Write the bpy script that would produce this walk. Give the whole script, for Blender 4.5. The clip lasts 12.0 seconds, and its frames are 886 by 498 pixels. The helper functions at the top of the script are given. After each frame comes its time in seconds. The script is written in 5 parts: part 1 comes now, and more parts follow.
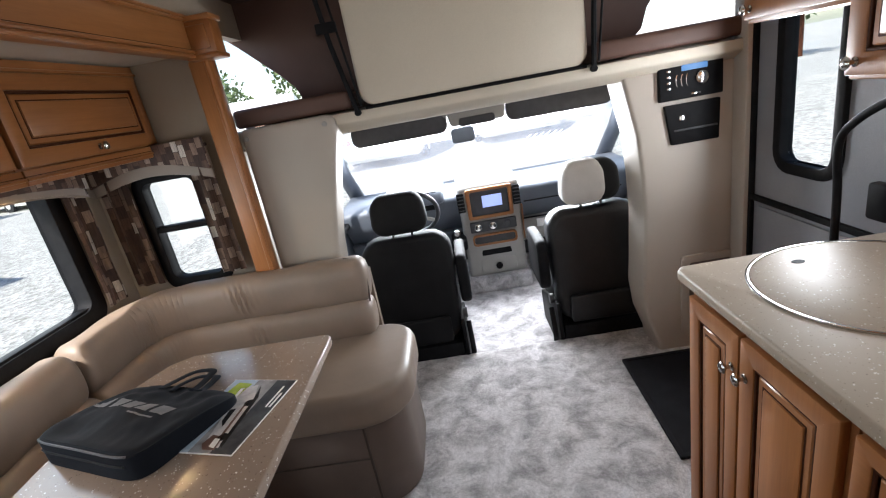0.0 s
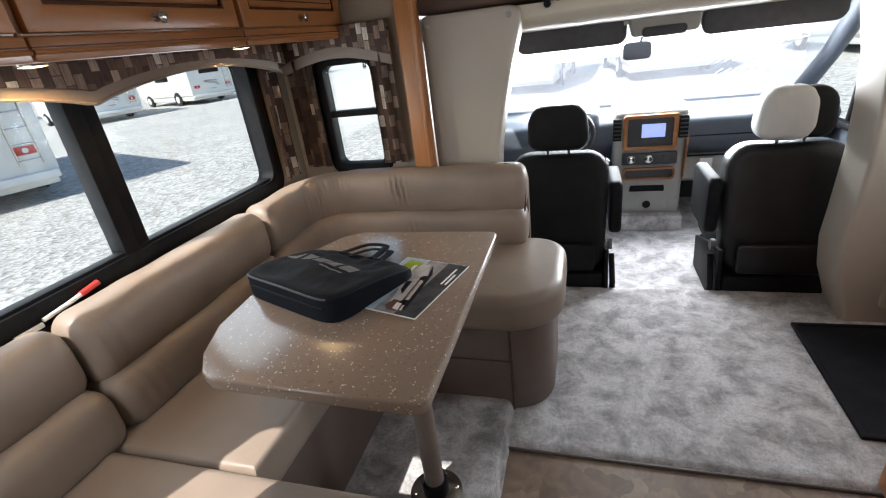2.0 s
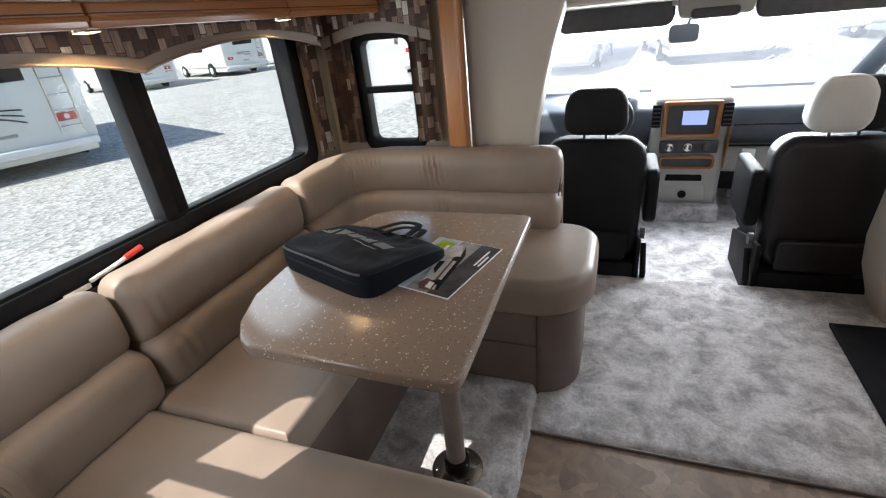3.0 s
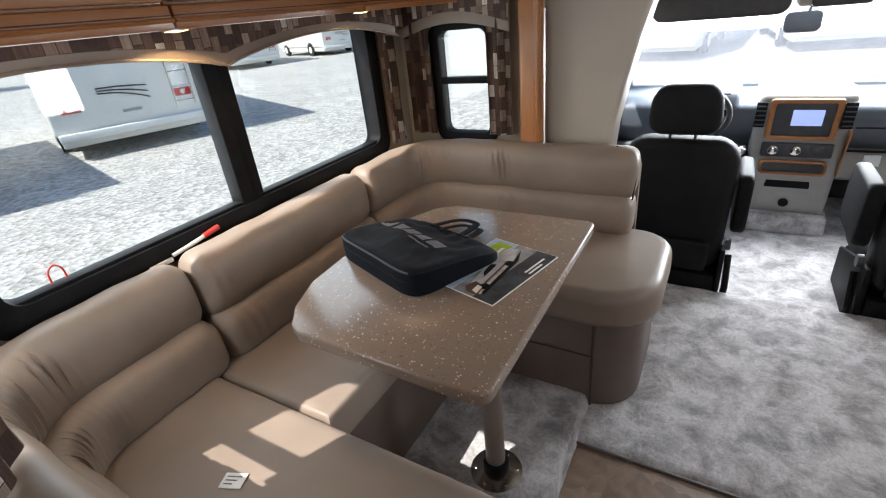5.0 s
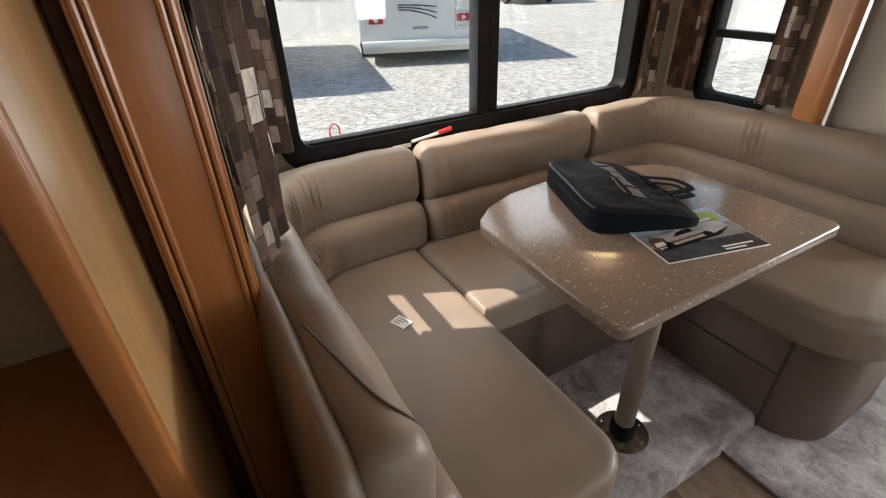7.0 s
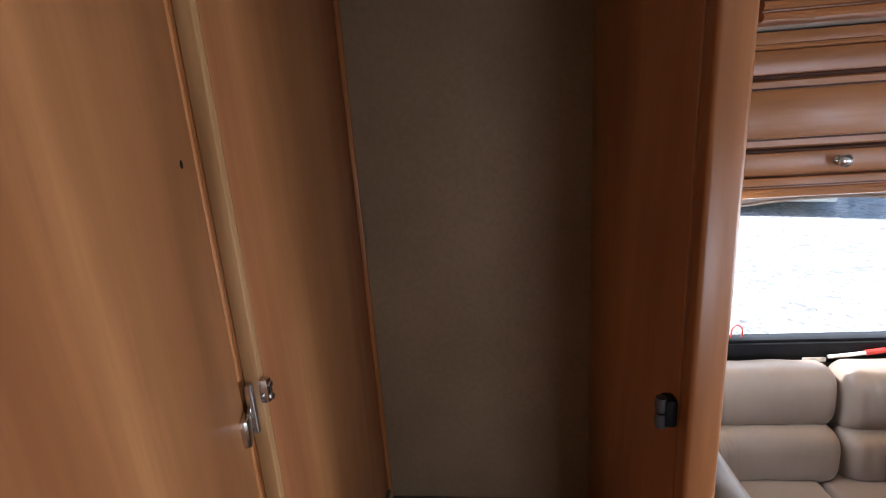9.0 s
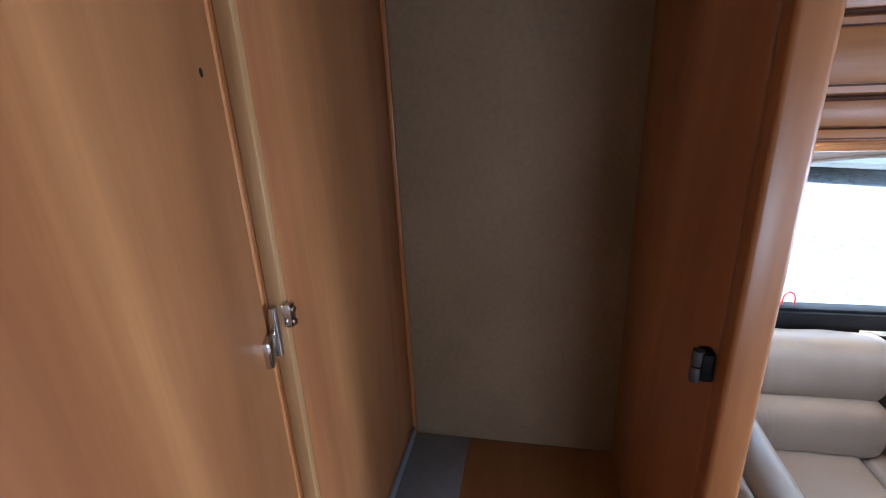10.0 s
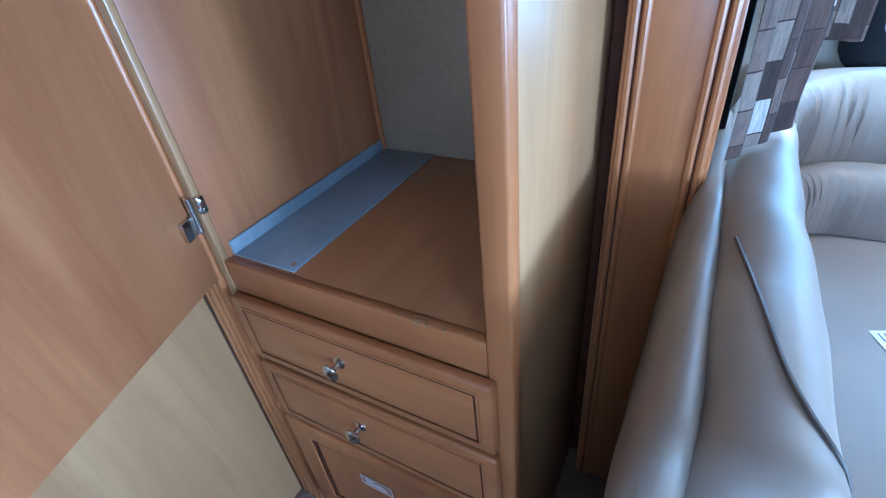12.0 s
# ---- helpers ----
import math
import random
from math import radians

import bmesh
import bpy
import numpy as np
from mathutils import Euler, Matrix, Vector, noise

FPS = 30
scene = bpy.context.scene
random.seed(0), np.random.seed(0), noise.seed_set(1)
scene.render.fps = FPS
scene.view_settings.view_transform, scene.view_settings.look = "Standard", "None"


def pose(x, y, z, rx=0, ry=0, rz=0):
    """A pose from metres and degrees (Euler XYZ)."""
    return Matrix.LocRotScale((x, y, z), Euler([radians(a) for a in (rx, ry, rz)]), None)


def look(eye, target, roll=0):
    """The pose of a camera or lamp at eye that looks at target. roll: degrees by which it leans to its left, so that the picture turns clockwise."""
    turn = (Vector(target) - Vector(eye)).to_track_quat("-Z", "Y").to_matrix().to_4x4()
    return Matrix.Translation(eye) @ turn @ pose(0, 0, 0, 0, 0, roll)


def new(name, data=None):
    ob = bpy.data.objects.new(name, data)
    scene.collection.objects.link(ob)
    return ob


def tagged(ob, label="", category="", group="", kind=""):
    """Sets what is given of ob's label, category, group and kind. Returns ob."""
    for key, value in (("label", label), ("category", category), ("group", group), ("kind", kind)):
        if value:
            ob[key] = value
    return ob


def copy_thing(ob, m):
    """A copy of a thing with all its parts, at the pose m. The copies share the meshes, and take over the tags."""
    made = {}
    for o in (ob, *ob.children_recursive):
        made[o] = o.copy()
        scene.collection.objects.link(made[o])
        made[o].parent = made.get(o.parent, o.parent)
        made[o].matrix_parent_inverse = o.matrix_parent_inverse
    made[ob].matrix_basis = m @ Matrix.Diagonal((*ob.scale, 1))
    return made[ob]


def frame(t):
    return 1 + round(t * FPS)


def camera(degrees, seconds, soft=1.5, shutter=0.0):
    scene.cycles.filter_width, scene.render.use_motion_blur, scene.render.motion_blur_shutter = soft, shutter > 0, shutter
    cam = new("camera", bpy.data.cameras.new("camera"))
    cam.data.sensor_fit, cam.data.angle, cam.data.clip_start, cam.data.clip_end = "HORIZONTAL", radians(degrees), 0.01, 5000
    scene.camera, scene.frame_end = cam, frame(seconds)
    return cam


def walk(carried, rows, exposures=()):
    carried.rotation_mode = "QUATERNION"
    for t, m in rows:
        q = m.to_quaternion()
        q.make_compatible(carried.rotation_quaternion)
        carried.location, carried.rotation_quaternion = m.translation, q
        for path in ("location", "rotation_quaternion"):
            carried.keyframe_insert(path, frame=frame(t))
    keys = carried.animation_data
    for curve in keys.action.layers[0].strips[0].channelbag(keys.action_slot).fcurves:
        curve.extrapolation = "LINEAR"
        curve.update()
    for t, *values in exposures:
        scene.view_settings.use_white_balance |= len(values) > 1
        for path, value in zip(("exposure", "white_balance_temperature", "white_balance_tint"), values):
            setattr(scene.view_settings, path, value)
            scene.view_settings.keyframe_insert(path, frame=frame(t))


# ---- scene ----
cam = camera(86.9, 12.0, 1.15)
# seconds, eye, target, roll
PATH = [
    (0, (0.031, -0.045, 1.503), (-0.083, 1.848, 0.868), -10.7),
    (0.5, (-0.109, -0.091, 1.461), (-0.358, 1.777, 0.794), -10.4),
    (1, (-0.141, -0.089, 1.448), (-0.539, 1.732, 0.725), -8.9),
    (1.5, (-0.184, -0.084, 1.431), (-0.657, 1.699, 0.658), -8.2),
    (2, (-0.208, -0.06, 1.407), (-0.779, 1.672, 0.585), -7.4),
    (2.5, (-0.242, -0.055, 1.387), (-0.863, 1.646, 0.537), -7.0),
    (3, (-0.239, -0.066, 1.408), (-0.899, 1.602, 0.523), -6.1),
    (4.8, (-0.256, -0.051, 1.437), (-1.127, 1.495, 0.514), -6.1),
    (5, (-0.189, -0.01, 1.44), (-1.135, 1.495, 0.525), -6.3),
    (5.5, (-0.061, 0.065, 1.481), (-1.131, 1.463, 0.534), -5.1),
    (6, (-0.08, -0.051, 1.452), (-1.201, 1.298, 0.493), -4.6),
    (6.5, (-0.046, -0.14, 1.444), (-1.292, 1.072, 0.454), -3.2),
    (7, (-0.057, -0.067, 1.402), (-1.556, 0.761, 0.368), -1.8),
    (7.5, (-0.118, -0.086, 1.413), (-1.741, 0.239, 0.289), -2.8),
    (7.7, (-0.121, -0.187, 1.416), (-1.776, -0.002, 0.309), -2.5),
    (9.3, (-0.055, -0.425, 1.692), (-1.992, -0.656, 1.248), -3.7),
    (9.5, (-0.053, -0.422, 1.698), (-1.983, -0.677, 1.239), -3.6),
    (10, (-0.085, -0.414, 1.623), (-1.932, -0.789, 0.952), -2.6),
    (10.5, (-0.085, -0.371, 1.388), (-1.767, -0.884, 0.434), -1.7),
    (11, (-0.121, -0.207, 1.237), (-1.605, -0.851, 0.061), -4.2),
    (11.5, (-0.15, -0.078, 1.192), (-1.593, -0.799, 0.01), -5.9),
    (12, (-0.172, -0.037, 1.216), (-1.563, -0.914, 0.077), -6.9),
]
EXPOSURES = [(0.0, 1.14, 6350, 12), (1.0, 1.06, 6350, 11), (2.0, 1.0, 6350, 10), (6.0, 1.0, 6400, 10), (7.0, 0.95, 6900, 12), (7.7, 0.97, 7200, 12), (9.3, 1.8, 5600, 16), (10.0, 1.95, 5150, 10), (10.5, 2.25, 4600, 5), (11.0, 2.3, 3850, 2), (11.5, 2.3, 3800, 0), (12.0, 2.5, 3750, -2)]
walk(cam, [(t, look(eye, target, roll)) for t, eye, target, roll in PATH], EXPOSURES)

# ---- light ----
SUN_WAY = Vector((0.36, 0.75, -1.0)).normalized()
sky_world = bpy.data.worlds.new("sky")
scene.world = sky_world
sky_world.use_nodes = True
wt = sky_world.node_tree
sky = wt.nodes.new("ShaderNodeTexSky")
sky.sky_type, sky.sun_disc = "NISHITA", False
sky.sun_elevation = math.asin(-SUN_WAY.z)
sky.sun_rotation = math.atan2(-SUN_WAY.x, -SUN_WAY.y)
wt.links.new(sky.outputs[0], wt.nodes["Background"].inputs[0])
wt.nodes["Background"].inputs[1].default_value = 0.15
sun = new("sun", bpy.data.lights.new("sun", "SUN"))
sun.data.energy, sun.data.angle, sun.data.color = 5.0, radians(0.5), (1.0, 0.95, 0.88)
sun.matrix_basis = SUN_WAY.to_track_quat("-Z", "Y").to_matrix().to_4x4()


def sky_panel(name, m, w, h, watts):
    """An area lamp that stands in an opening for the sky's light."""
    ob = new(name, bpy.data.lights.new(name, "AREA"))
    ob.data.shape, ob.data.size, ob.data.size_y, ob.data.energy, ob.data.color = "RECTANGLE", w, h, watts, (0.93, 0.97, 1.0)
    ob.matrix_basis = m
    return ob


sky_panel("window_skylight", pose(-1.62, 0.97, 1.15, 0, -90, 0), 0.46, 1.4, 4)
sky_panel("windscreen_skylight", look((0.2, 3.66, 1.05), (0.2, 2.3, 0.0)), 1.7, 0.6, 68)
sky_panel("bedroom_skylight", look((0.55, -2.97, 1.30), (0.2, 0.0, 0.9)), 1.1, 0.5, 9)
sky_panel("rear_window_skylight", look((-1.235, -0.075, 1.25), (-1.1, 0.7, 0.55)), 0.24, 0.56, 2.6)
# Added fill lamp in an unseen galley opening, brightens the dinette side.
sky_panel("galley_fill_lamp", look((1.33, 0.35, 1.26), (-0.5, 0.35, 1.2)), 0.7, 0.34, 3)
sky_panel("door_skylight", look((1.30, 1.715, 1.31), (-0.6, 1.25, 1.35)), 0.26, 0.60, 5)


# ---- materials ----
def material(name, rough=0.5, metal=0.0, base=(0.8, 0.8, 0.8)):
    m = bpy.data.materials.new(name)
    m.use_nodes = True
    b = m.node_tree.nodes["Principled BSDF"]
    b.inputs["Roughness"].default_value = rough
    b.inputs["Metallic"].default_value = metal
    b.inputs["Base Color"].default_value = (*base, 1)
    return m, m.node_tree, b


def coords(nt, scale=(1, 1, 1), turn=(0, 0, 0)):
    tc = nt.nodes.new("ShaderNodeTexCoord")
    mp = nt.nodes.new("ShaderNodeMapping")
    mp.inputs["Scale"].default_value = scale
    mp.inputs["Rotation"].default_value = turn
    nt.links.new(tc.outputs["Object"], mp.inputs["Vector"])
    return mp.outputs[0]


def noise_tex(nt, vec, scale, detail=4.0, rough=0.55, distort=0.0):
    n = nt.nodes.new("ShaderNodeTexNoise")
    n.inputs["Scale"].default_value = scale
    n.inputs["Detail"].default_value = detail
    n.inputs["Roughness"].default_value = rough
    n.inputs["Distortion"].default_value = distort
    nt.links.new(vec, n.inputs["Vector"])
    return n.outputs["Fac"]


def ramp(nt, fac, stops):
    r = nt.nodes.new("ShaderNodeValToRGB")
    e = r.color_ramp.elements
    while len(e) < len(stops):
        e.new(0.5)
    for k, (p, c) in zip(e, stops):
        k.position, k.color = p, (*c, 1)
    nt.links.new(fac, r.inputs[0])
    return r.outputs[0]


def mixed(nt, a, b, fac, how="MIX"):
    m = nt.nodes.new("ShaderNodeMix")
    m.data_type, m.blend_type = "RGBA", how
    for sock, v in ((m.inputs[6], a), (m.inputs[7], b), (m.inputs[0], fac)):
        if isinstance(v, (int, float)):
            sock.default_value = v
        elif isinstance(v, tuple):
            sock.default_value = (*v, 1)
        else:
            nt.links.new(v, sock)
    return m.outputs[2]


def bump(nt, b, height, strength=0.3, dist=0.002):
    n = nt.nodes.new("ShaderNodeBump")
    n.inputs["Strength"].default_value = strength
    n.inputs["Distance"].default_value = dist
    nt.links.new(height, n.inputs["Height"])
    nt.links.new(n.outputs[0], b.inputs["Normal"])


def set_color(nt, b, sock):
    nt.links.new(sock, b.inputs["Base Color"])


def mottled(name, dark, light, scale=6.0, rough=0.5, fine=120.0, bumps=0.15, metal=0.0, dist=0.001, gloss=0.5):
    m, nt, b = material(name, rough, metal)
    b.inputs["Specular IOR Level"].default_value = gloss
    v = coords(nt)
    c = ramp(nt, noise_tex(nt, v, scale), [(0.3, dark), (0.7, light)])
    f = noise_tex(nt, v, fine, 3)
    set_color(nt, b, mixed(nt, c, ramp(nt, f, [(0.3, (0.86,) * 3), (0.7, (1.0,) * 3)]), 1.0, "MULTIPLY"))
    bump(nt, b, f, bumps, dist)
    return m


def wood(name, dark, mid, light, along="z", rough=0.28, grain=9.0, swirl=1.5, streak=0.7):
    m, nt, b = material(name, rough)
    s = {"x": (0.12, 1, 1), "y": (1, 0.12, 1), "z": (1, 1, 0.12)}[along]
    v = coords(nt, s)
    big = noise_tex(nt, v, grain, 5, 0.6, swirl)
    fine = noise_tex(nt, coords(nt, tuple(0.05 if q < 1 else 1 for q in s)), 160, 3, 0.6)
    c = ramp(nt, big, [(0.25, dark), (0.5, mid), (0.75, light)])
    set_color(nt, b, mixed(nt, c, ramp(nt, fine, [(0.35, (0.8,) * 3), (0.65, (1.0,) * 3)]), streak, "MULTIPLY"))
    blotch = ramp(nt, noise_tex(nt, coords(nt), 7, 3), [(0.3, (rough - 0.03,) * 3), (0.7, (rough + 0.05,) * 3)])
    nt.links.new(blotch, b.inputs["Roughness"])
    bump(nt, b, fine, 0.06, 0.0005)
    return m


M_WOOD = {k: wood("cherry_wood_" + k, (0.215, 0.077, 0.023), (0.325, 0.127, 0.039), (0.42, 0.180, 0.062), k, 0.32, 7.0, 0.5, 0.5) for k in "xyz"}
M_GROOVE = mottled("dark_brown", (0.045, 0.014, 0.006), (0.08, 0.027, 0.012), 30, 0.6, 120, 0.1, 0.0, 0.001, 0.15)
M_INSIDE = wood("wardrobe_wood", (0.19, 0.066, 0.023), (0.31, 0.128, 0.046), (0.45, 0.210, 0.080), "z", 0.36, 2.6, 2.6, 0.4)
M_INSIDE_X = wood("wardrobe_shelf_wood", (0.24, 0.095, 0.03), (0.31, 0.133, 0.045), (0.38, 0.172, 0.06), "x", 0.33, 6.0, 0.6, 0.4)
M_BIRCH = wood("birch_panel", (0.23, 0.118, 0.045), (0.335, 0.188, 0.08), (0.43, 0.255, 0.11), "z", 0.33, 3.6, 3.0, 0.35)
M_BACKER = mottled("backer_board", (0.21, 0.144, 0.080), (0.26, 0.182, 0.105), 4, 0.7, 90, 0.1)


def leather(name, dark, light, rough):
    """Leatherette: a fine grain and soft stretch wrinkles."""
    m, nt, b = material(name, rough)
    b.inputs["Specular IOR Level"].default_value = 0.38
    v = coords(nt)
    set_color(nt, b, ramp(nt, noise_tex(nt, v, 4.5, 4), [(0.3, dark), (0.7, light)]))
    grain = noise_tex(nt, v, 420, 3)
    folds = ramp(nt, noise_tex(nt, coords(nt, (1.0, 1.0, 0.35)), 16, 2, 0.4, 0.6), [(0.35, (0,) * 3), (0.75, (1,) * 3)])
    b1 = nt.nodes.new("ShaderNodeBump")
    b1.inputs["Strength"].default_value, b1.inputs["Distance"].default_value = 0.09, 0.005
    nt.links.new(folds, b1.inputs["Height"])
    b2 = nt.nodes.new("ShaderNodeBump")
    b2.inputs["Strength"].default_value, b2.inputs["Distance"].default_value = 0.12, 0.0006
    nt.links.new(grain, b2.inputs["Height"])
    nt.links.new(b1.outputs[0], b2.inputs["Normal"])
    nt.links.new(b2.outputs[0], b.inputs["Normal"])
    nt.links.new(ramp(nt, noise_tex(nt, v, 9, 3), [(0.3, (rough - 0.06,) * 3), (0.7, (rough + 0.1,) * 3)]), b.inputs["Roughness"])
    return m


M_LEATHER = leather("taupe_leatherette", (0.200, 0.155, 0.121), (0.250, 0.195, 0.154), 0.44)
# Bench leatherette again, darkened: the shade below the cushions is in the colour.
M_LEATHER_SHADED = mottled("shaded_leatherette_base", (0.11, 0.08, 0.065), (0.145, 0.107, 0.088), 6, 0.45, 400, 0.12, 0.0, 0.0006)
M_PIPING = mottled("dark_seam", (0.05, 0.035, 0.028), (0.07, 0.05, 0.04), 20, 0.6)
M_BLACK_LEATHER = mottled("black_seat_cloth", (0.005, 0.005, 0.006), (0.010, 0.010, 0.011), 8, 0.7, 350, 0.2, 0.0, 0.0008, 0.2)
M_SEAT_LEATHER = mottled("black_seat_leather", (0.007, 0.007, 0.008), (0.013, 0.013, 0.014), 6, 0.42, 60, 0.35, 0.0, 0.004, 0.35)
M_PALE_HEADREST = mottled("pale_headrest_part", (0.52, 0.5, 0.48), (0.6, 0.58, 0.56), 8, 0.6, 300, 0.15)
M_GREY_PLASTIC = mottled("dark_grey_plastic", (0.03, 0.03, 0.034), (0.045, 0.045, 0.05), 20, 0.5, 600, 0.1)
M_BLACK = mottled("black_frame", (0.004, 0.004, 0.005), (0.009, 0.009, 0.010), 20, 0.6, 500, 0.08, 0.0, 0.001, 0.12)
M_PANEL = mottled("beige_moulded_plastic", (0.40, 0.355, 0.30), (0.44, 0.39, 0.335), 3, 0.5, 500, 0.1, 0.0, 0.0006)
M_HEADLINER = mottled("cream_vinyl", (0.55, 0.49, 0.39), (0.60, 0.54, 0.44), 2, 0.6, 500, 0.1)
M_WALL = mottled("beige_wall_vinyl", (0.34, 0.28, 0.21), (0.38, 0.32, 0.25), 5, 0.6, 400, 0.12)
M_CEIL = mottled("ceiling_vinyl", (0.62, 0.58, 0.50), (0.67, 0.63, 0.55), 3, 0.6, 300, 0.1)
M_BROWN = mottled("brown_vinyl", (0.09, 0.045, 0.032), (0.12, 0.062, 0.045), 5, 0.55, 300, 0.15)
M_DASH = mottled("blue_grey_dash", (0.085, 0.10, 0.125), (0.11, 0.125, 0.15), 6, 0.55, 600, 0.2)
M_DASH_LIGHT = mottled("grey_console", (0.30, 0.29, 0.27), (0.35, 0.34, 0.32), 6, 0.55, 600, 0.15)
M_CHROME = mottled("brushed_nickel", (0.55, 0.54, 0.52), (0.65, 0.64, 0.62), 30, 0.18, 200, 0.03, 1.0)
M_WHITE = mottled("white_paint", (0.68, 0.68, 0.66), (0.76, 0.76, 0.74), 4, 0.4)
M_RV = mottled("cream_gelcoat", (0.70, 0.69, 0.64), (0.76, 0.75, 0.71), 1.5, 0.3, 40, 0.03)
M_GREY_METAL = mottled("grey_sheet_metal", (0.20, 0.215, 0.24), (0.25, 0.265, 0.29), 9, 0.4, 60, 0.08)
M_RUBBER = mottled("black_rubber_mat", (0.005, 0.005, 0.007), (0.011, 0.011, 0.014), 12, 0.85, 300, 0.5, 0.0, 0.001, 0.2)
M_RED = mottled("red_plastic", (0.45, 0.02, 0.015), (0.55, 0.03, 0.02), 20, 0.4)
M_DOOR_GREY = mottled("grey_door_skin", (0.22, 0.225, 0.25), (0.26, 0.265, 0.29), 5, 0.5, 300, 0.1)
M_PAPER = mottled("white_paper", (0.72, 0.72, 0.7), (0.8, 0.8, 0.78), 20, 0.7)
M_LEAF = mottled("foliage", (0.04, 0.075, 0.02), (0.10, 0.14, 0.045), 3, 0.6, 20, 0.3)
M_TYRE = mottled("tyre_rubber", (0.015, 0.015, 0.016), (0.025, 0.025, 0.026), 10, 0.8)
M_BAG = mottled("black_nylon", (0.004, 0.006, 0.010), (0.010, 0.012, 0.017), 7, 0.8, 500, 0.3, 0.0, 0.0008, 0.15)
M_LOGO = mottled("grey_print", (0.10, 0.10, 0.105), (0.15, 0.15, 0.155), 40, 0.6)


def speckled(name, base, spots, rough):
    m, nt, b = material(name, rough)
    v = coords(nt)
    c = ramp(nt, noise_tex(nt, v, 5), [(0.3, tuple(q * 0.92 for q in base)), (0.7, base)])
    for scale, tint, cut in ((150, spots[0], 0.24), (200, spots[1], 0.26), (80, spots[0], 0.10)):
        w = nt.nodes.new("ShaderNodeTexVoronoi")
        w.inputs["Scale"].default_value = scale
        nt.links.new(v, w.inputs["Vector"])
        near = ramp(nt, w.outputs["Distance"], [(cut, (1,) * 3), (cut + 0.08, (0,) * 3)])
        pick = ramp(nt, noise_tex(nt, v, scale * 0.55, 1), [(0.60, (0,) * 3), (0.63, (1,) * 3)])
        c = mixed(nt, c, tint, mixed(nt, near, pick, 1.0, "MULTIPLY"))
    set_color(nt, b, c)
    return m


M_TOP = speckled("speckled_solid_surface", (0.25, 0.19, 0.148), ((0.70, 0.65, 0.58), (0.10, 0.07, 0.05)), 0.2)
M_COUNTER = speckled("speckled_counter", (0.36, 0.29, 0.215), ((0.62, 0.56, 0.48), (0.2, 0.15, 0.11)), 0.46)


def carpet_material():
    m, nt, b = material("grey_plush_carpet", 0.95)
    v = coords(nt)
    big = noise_tex(nt, v, 8.5, 7, 0.68, 0.35)
    tufts = noise_tex(nt, v, 75, 4, 0.8, 0.5)
    fine = noise_tex(nt, v, 330, 4, 0.8)
    c = ramp(nt, big, [(0.37, (0.31, 0.292, 0.292)), (0.48, (0.52, 0.495, 0.495)), (0.59, (0.74, 0.712, 0.712))])
    c = mixed(nt, c, ramp(nt, tufts, [(0.34, (0.68,) * 3), (0.58, (1.0,) * 3)]), 1.0, "MULTIPLY")
    set_color(nt, b, mixed(nt, c, ramp(nt, fine, [(0.3, (0.62,) * 3), (0.62, (1.08,) * 3)]), 1.0, "MULTIPLY"))
    bump(nt, b, mixed(nt, fine, tufts, 0.5), 1.0, 0.009)
    b.inputs["Sheen Weight"].default_value = 0.25
    return m


M_CARPET = carpet_material()


def vinyl_floor():
    m, nt, b = material("stone_look_vinyl", 0.4)
    v = coords(nt)
    w = nt.nodes.new("ShaderNodeTexVoronoi")
    w.inputs["Scale"].default_value = 11
    nt.links.new(v, w.inputs["Vector"])
    wv = nt.nodes.new("ShaderNodeVectorMath")
    wv.operation = "MULTIPLY_ADD"
    wn = nt.nodes.new("ShaderNodeTexNoise")
    wn.inputs["Scale"].default_value = 9.0
    nt.links.new(v, wn.inputs["Vector"])
    wv.inputs[1].default_value = (0.16, 0.16, 0.0)
    nt.links.new(wn.outputs["Color"], wv.inputs[0])
    nt.links.new(v, wv.inputs[2])
    nt.links.new(wv.outputs[0], w.inputs["Vector"])
    cell = ramp(nt, w.outputs["Color"], [(0.2, (0.17, 0.115, 0.08)), (0.5, (0.23, 0.16, 0.115)), (0.8, (0.29, 0.215, 0.16))])
    cloud = ramp(nt, noise_tex(nt, v, 14, 5, 0.65, 1.2), [(0.3, (0.6,) * 3), (0.7, (1.0,) * 3)])
    set_color(nt, b, mixed(nt, cell, cloud, 1.0, "MULTIPLY"))
    bump(nt, b, noise_tex(nt, v, 60), 0.2, 0.001)
    return m


M_VINYL = vinyl_floor()


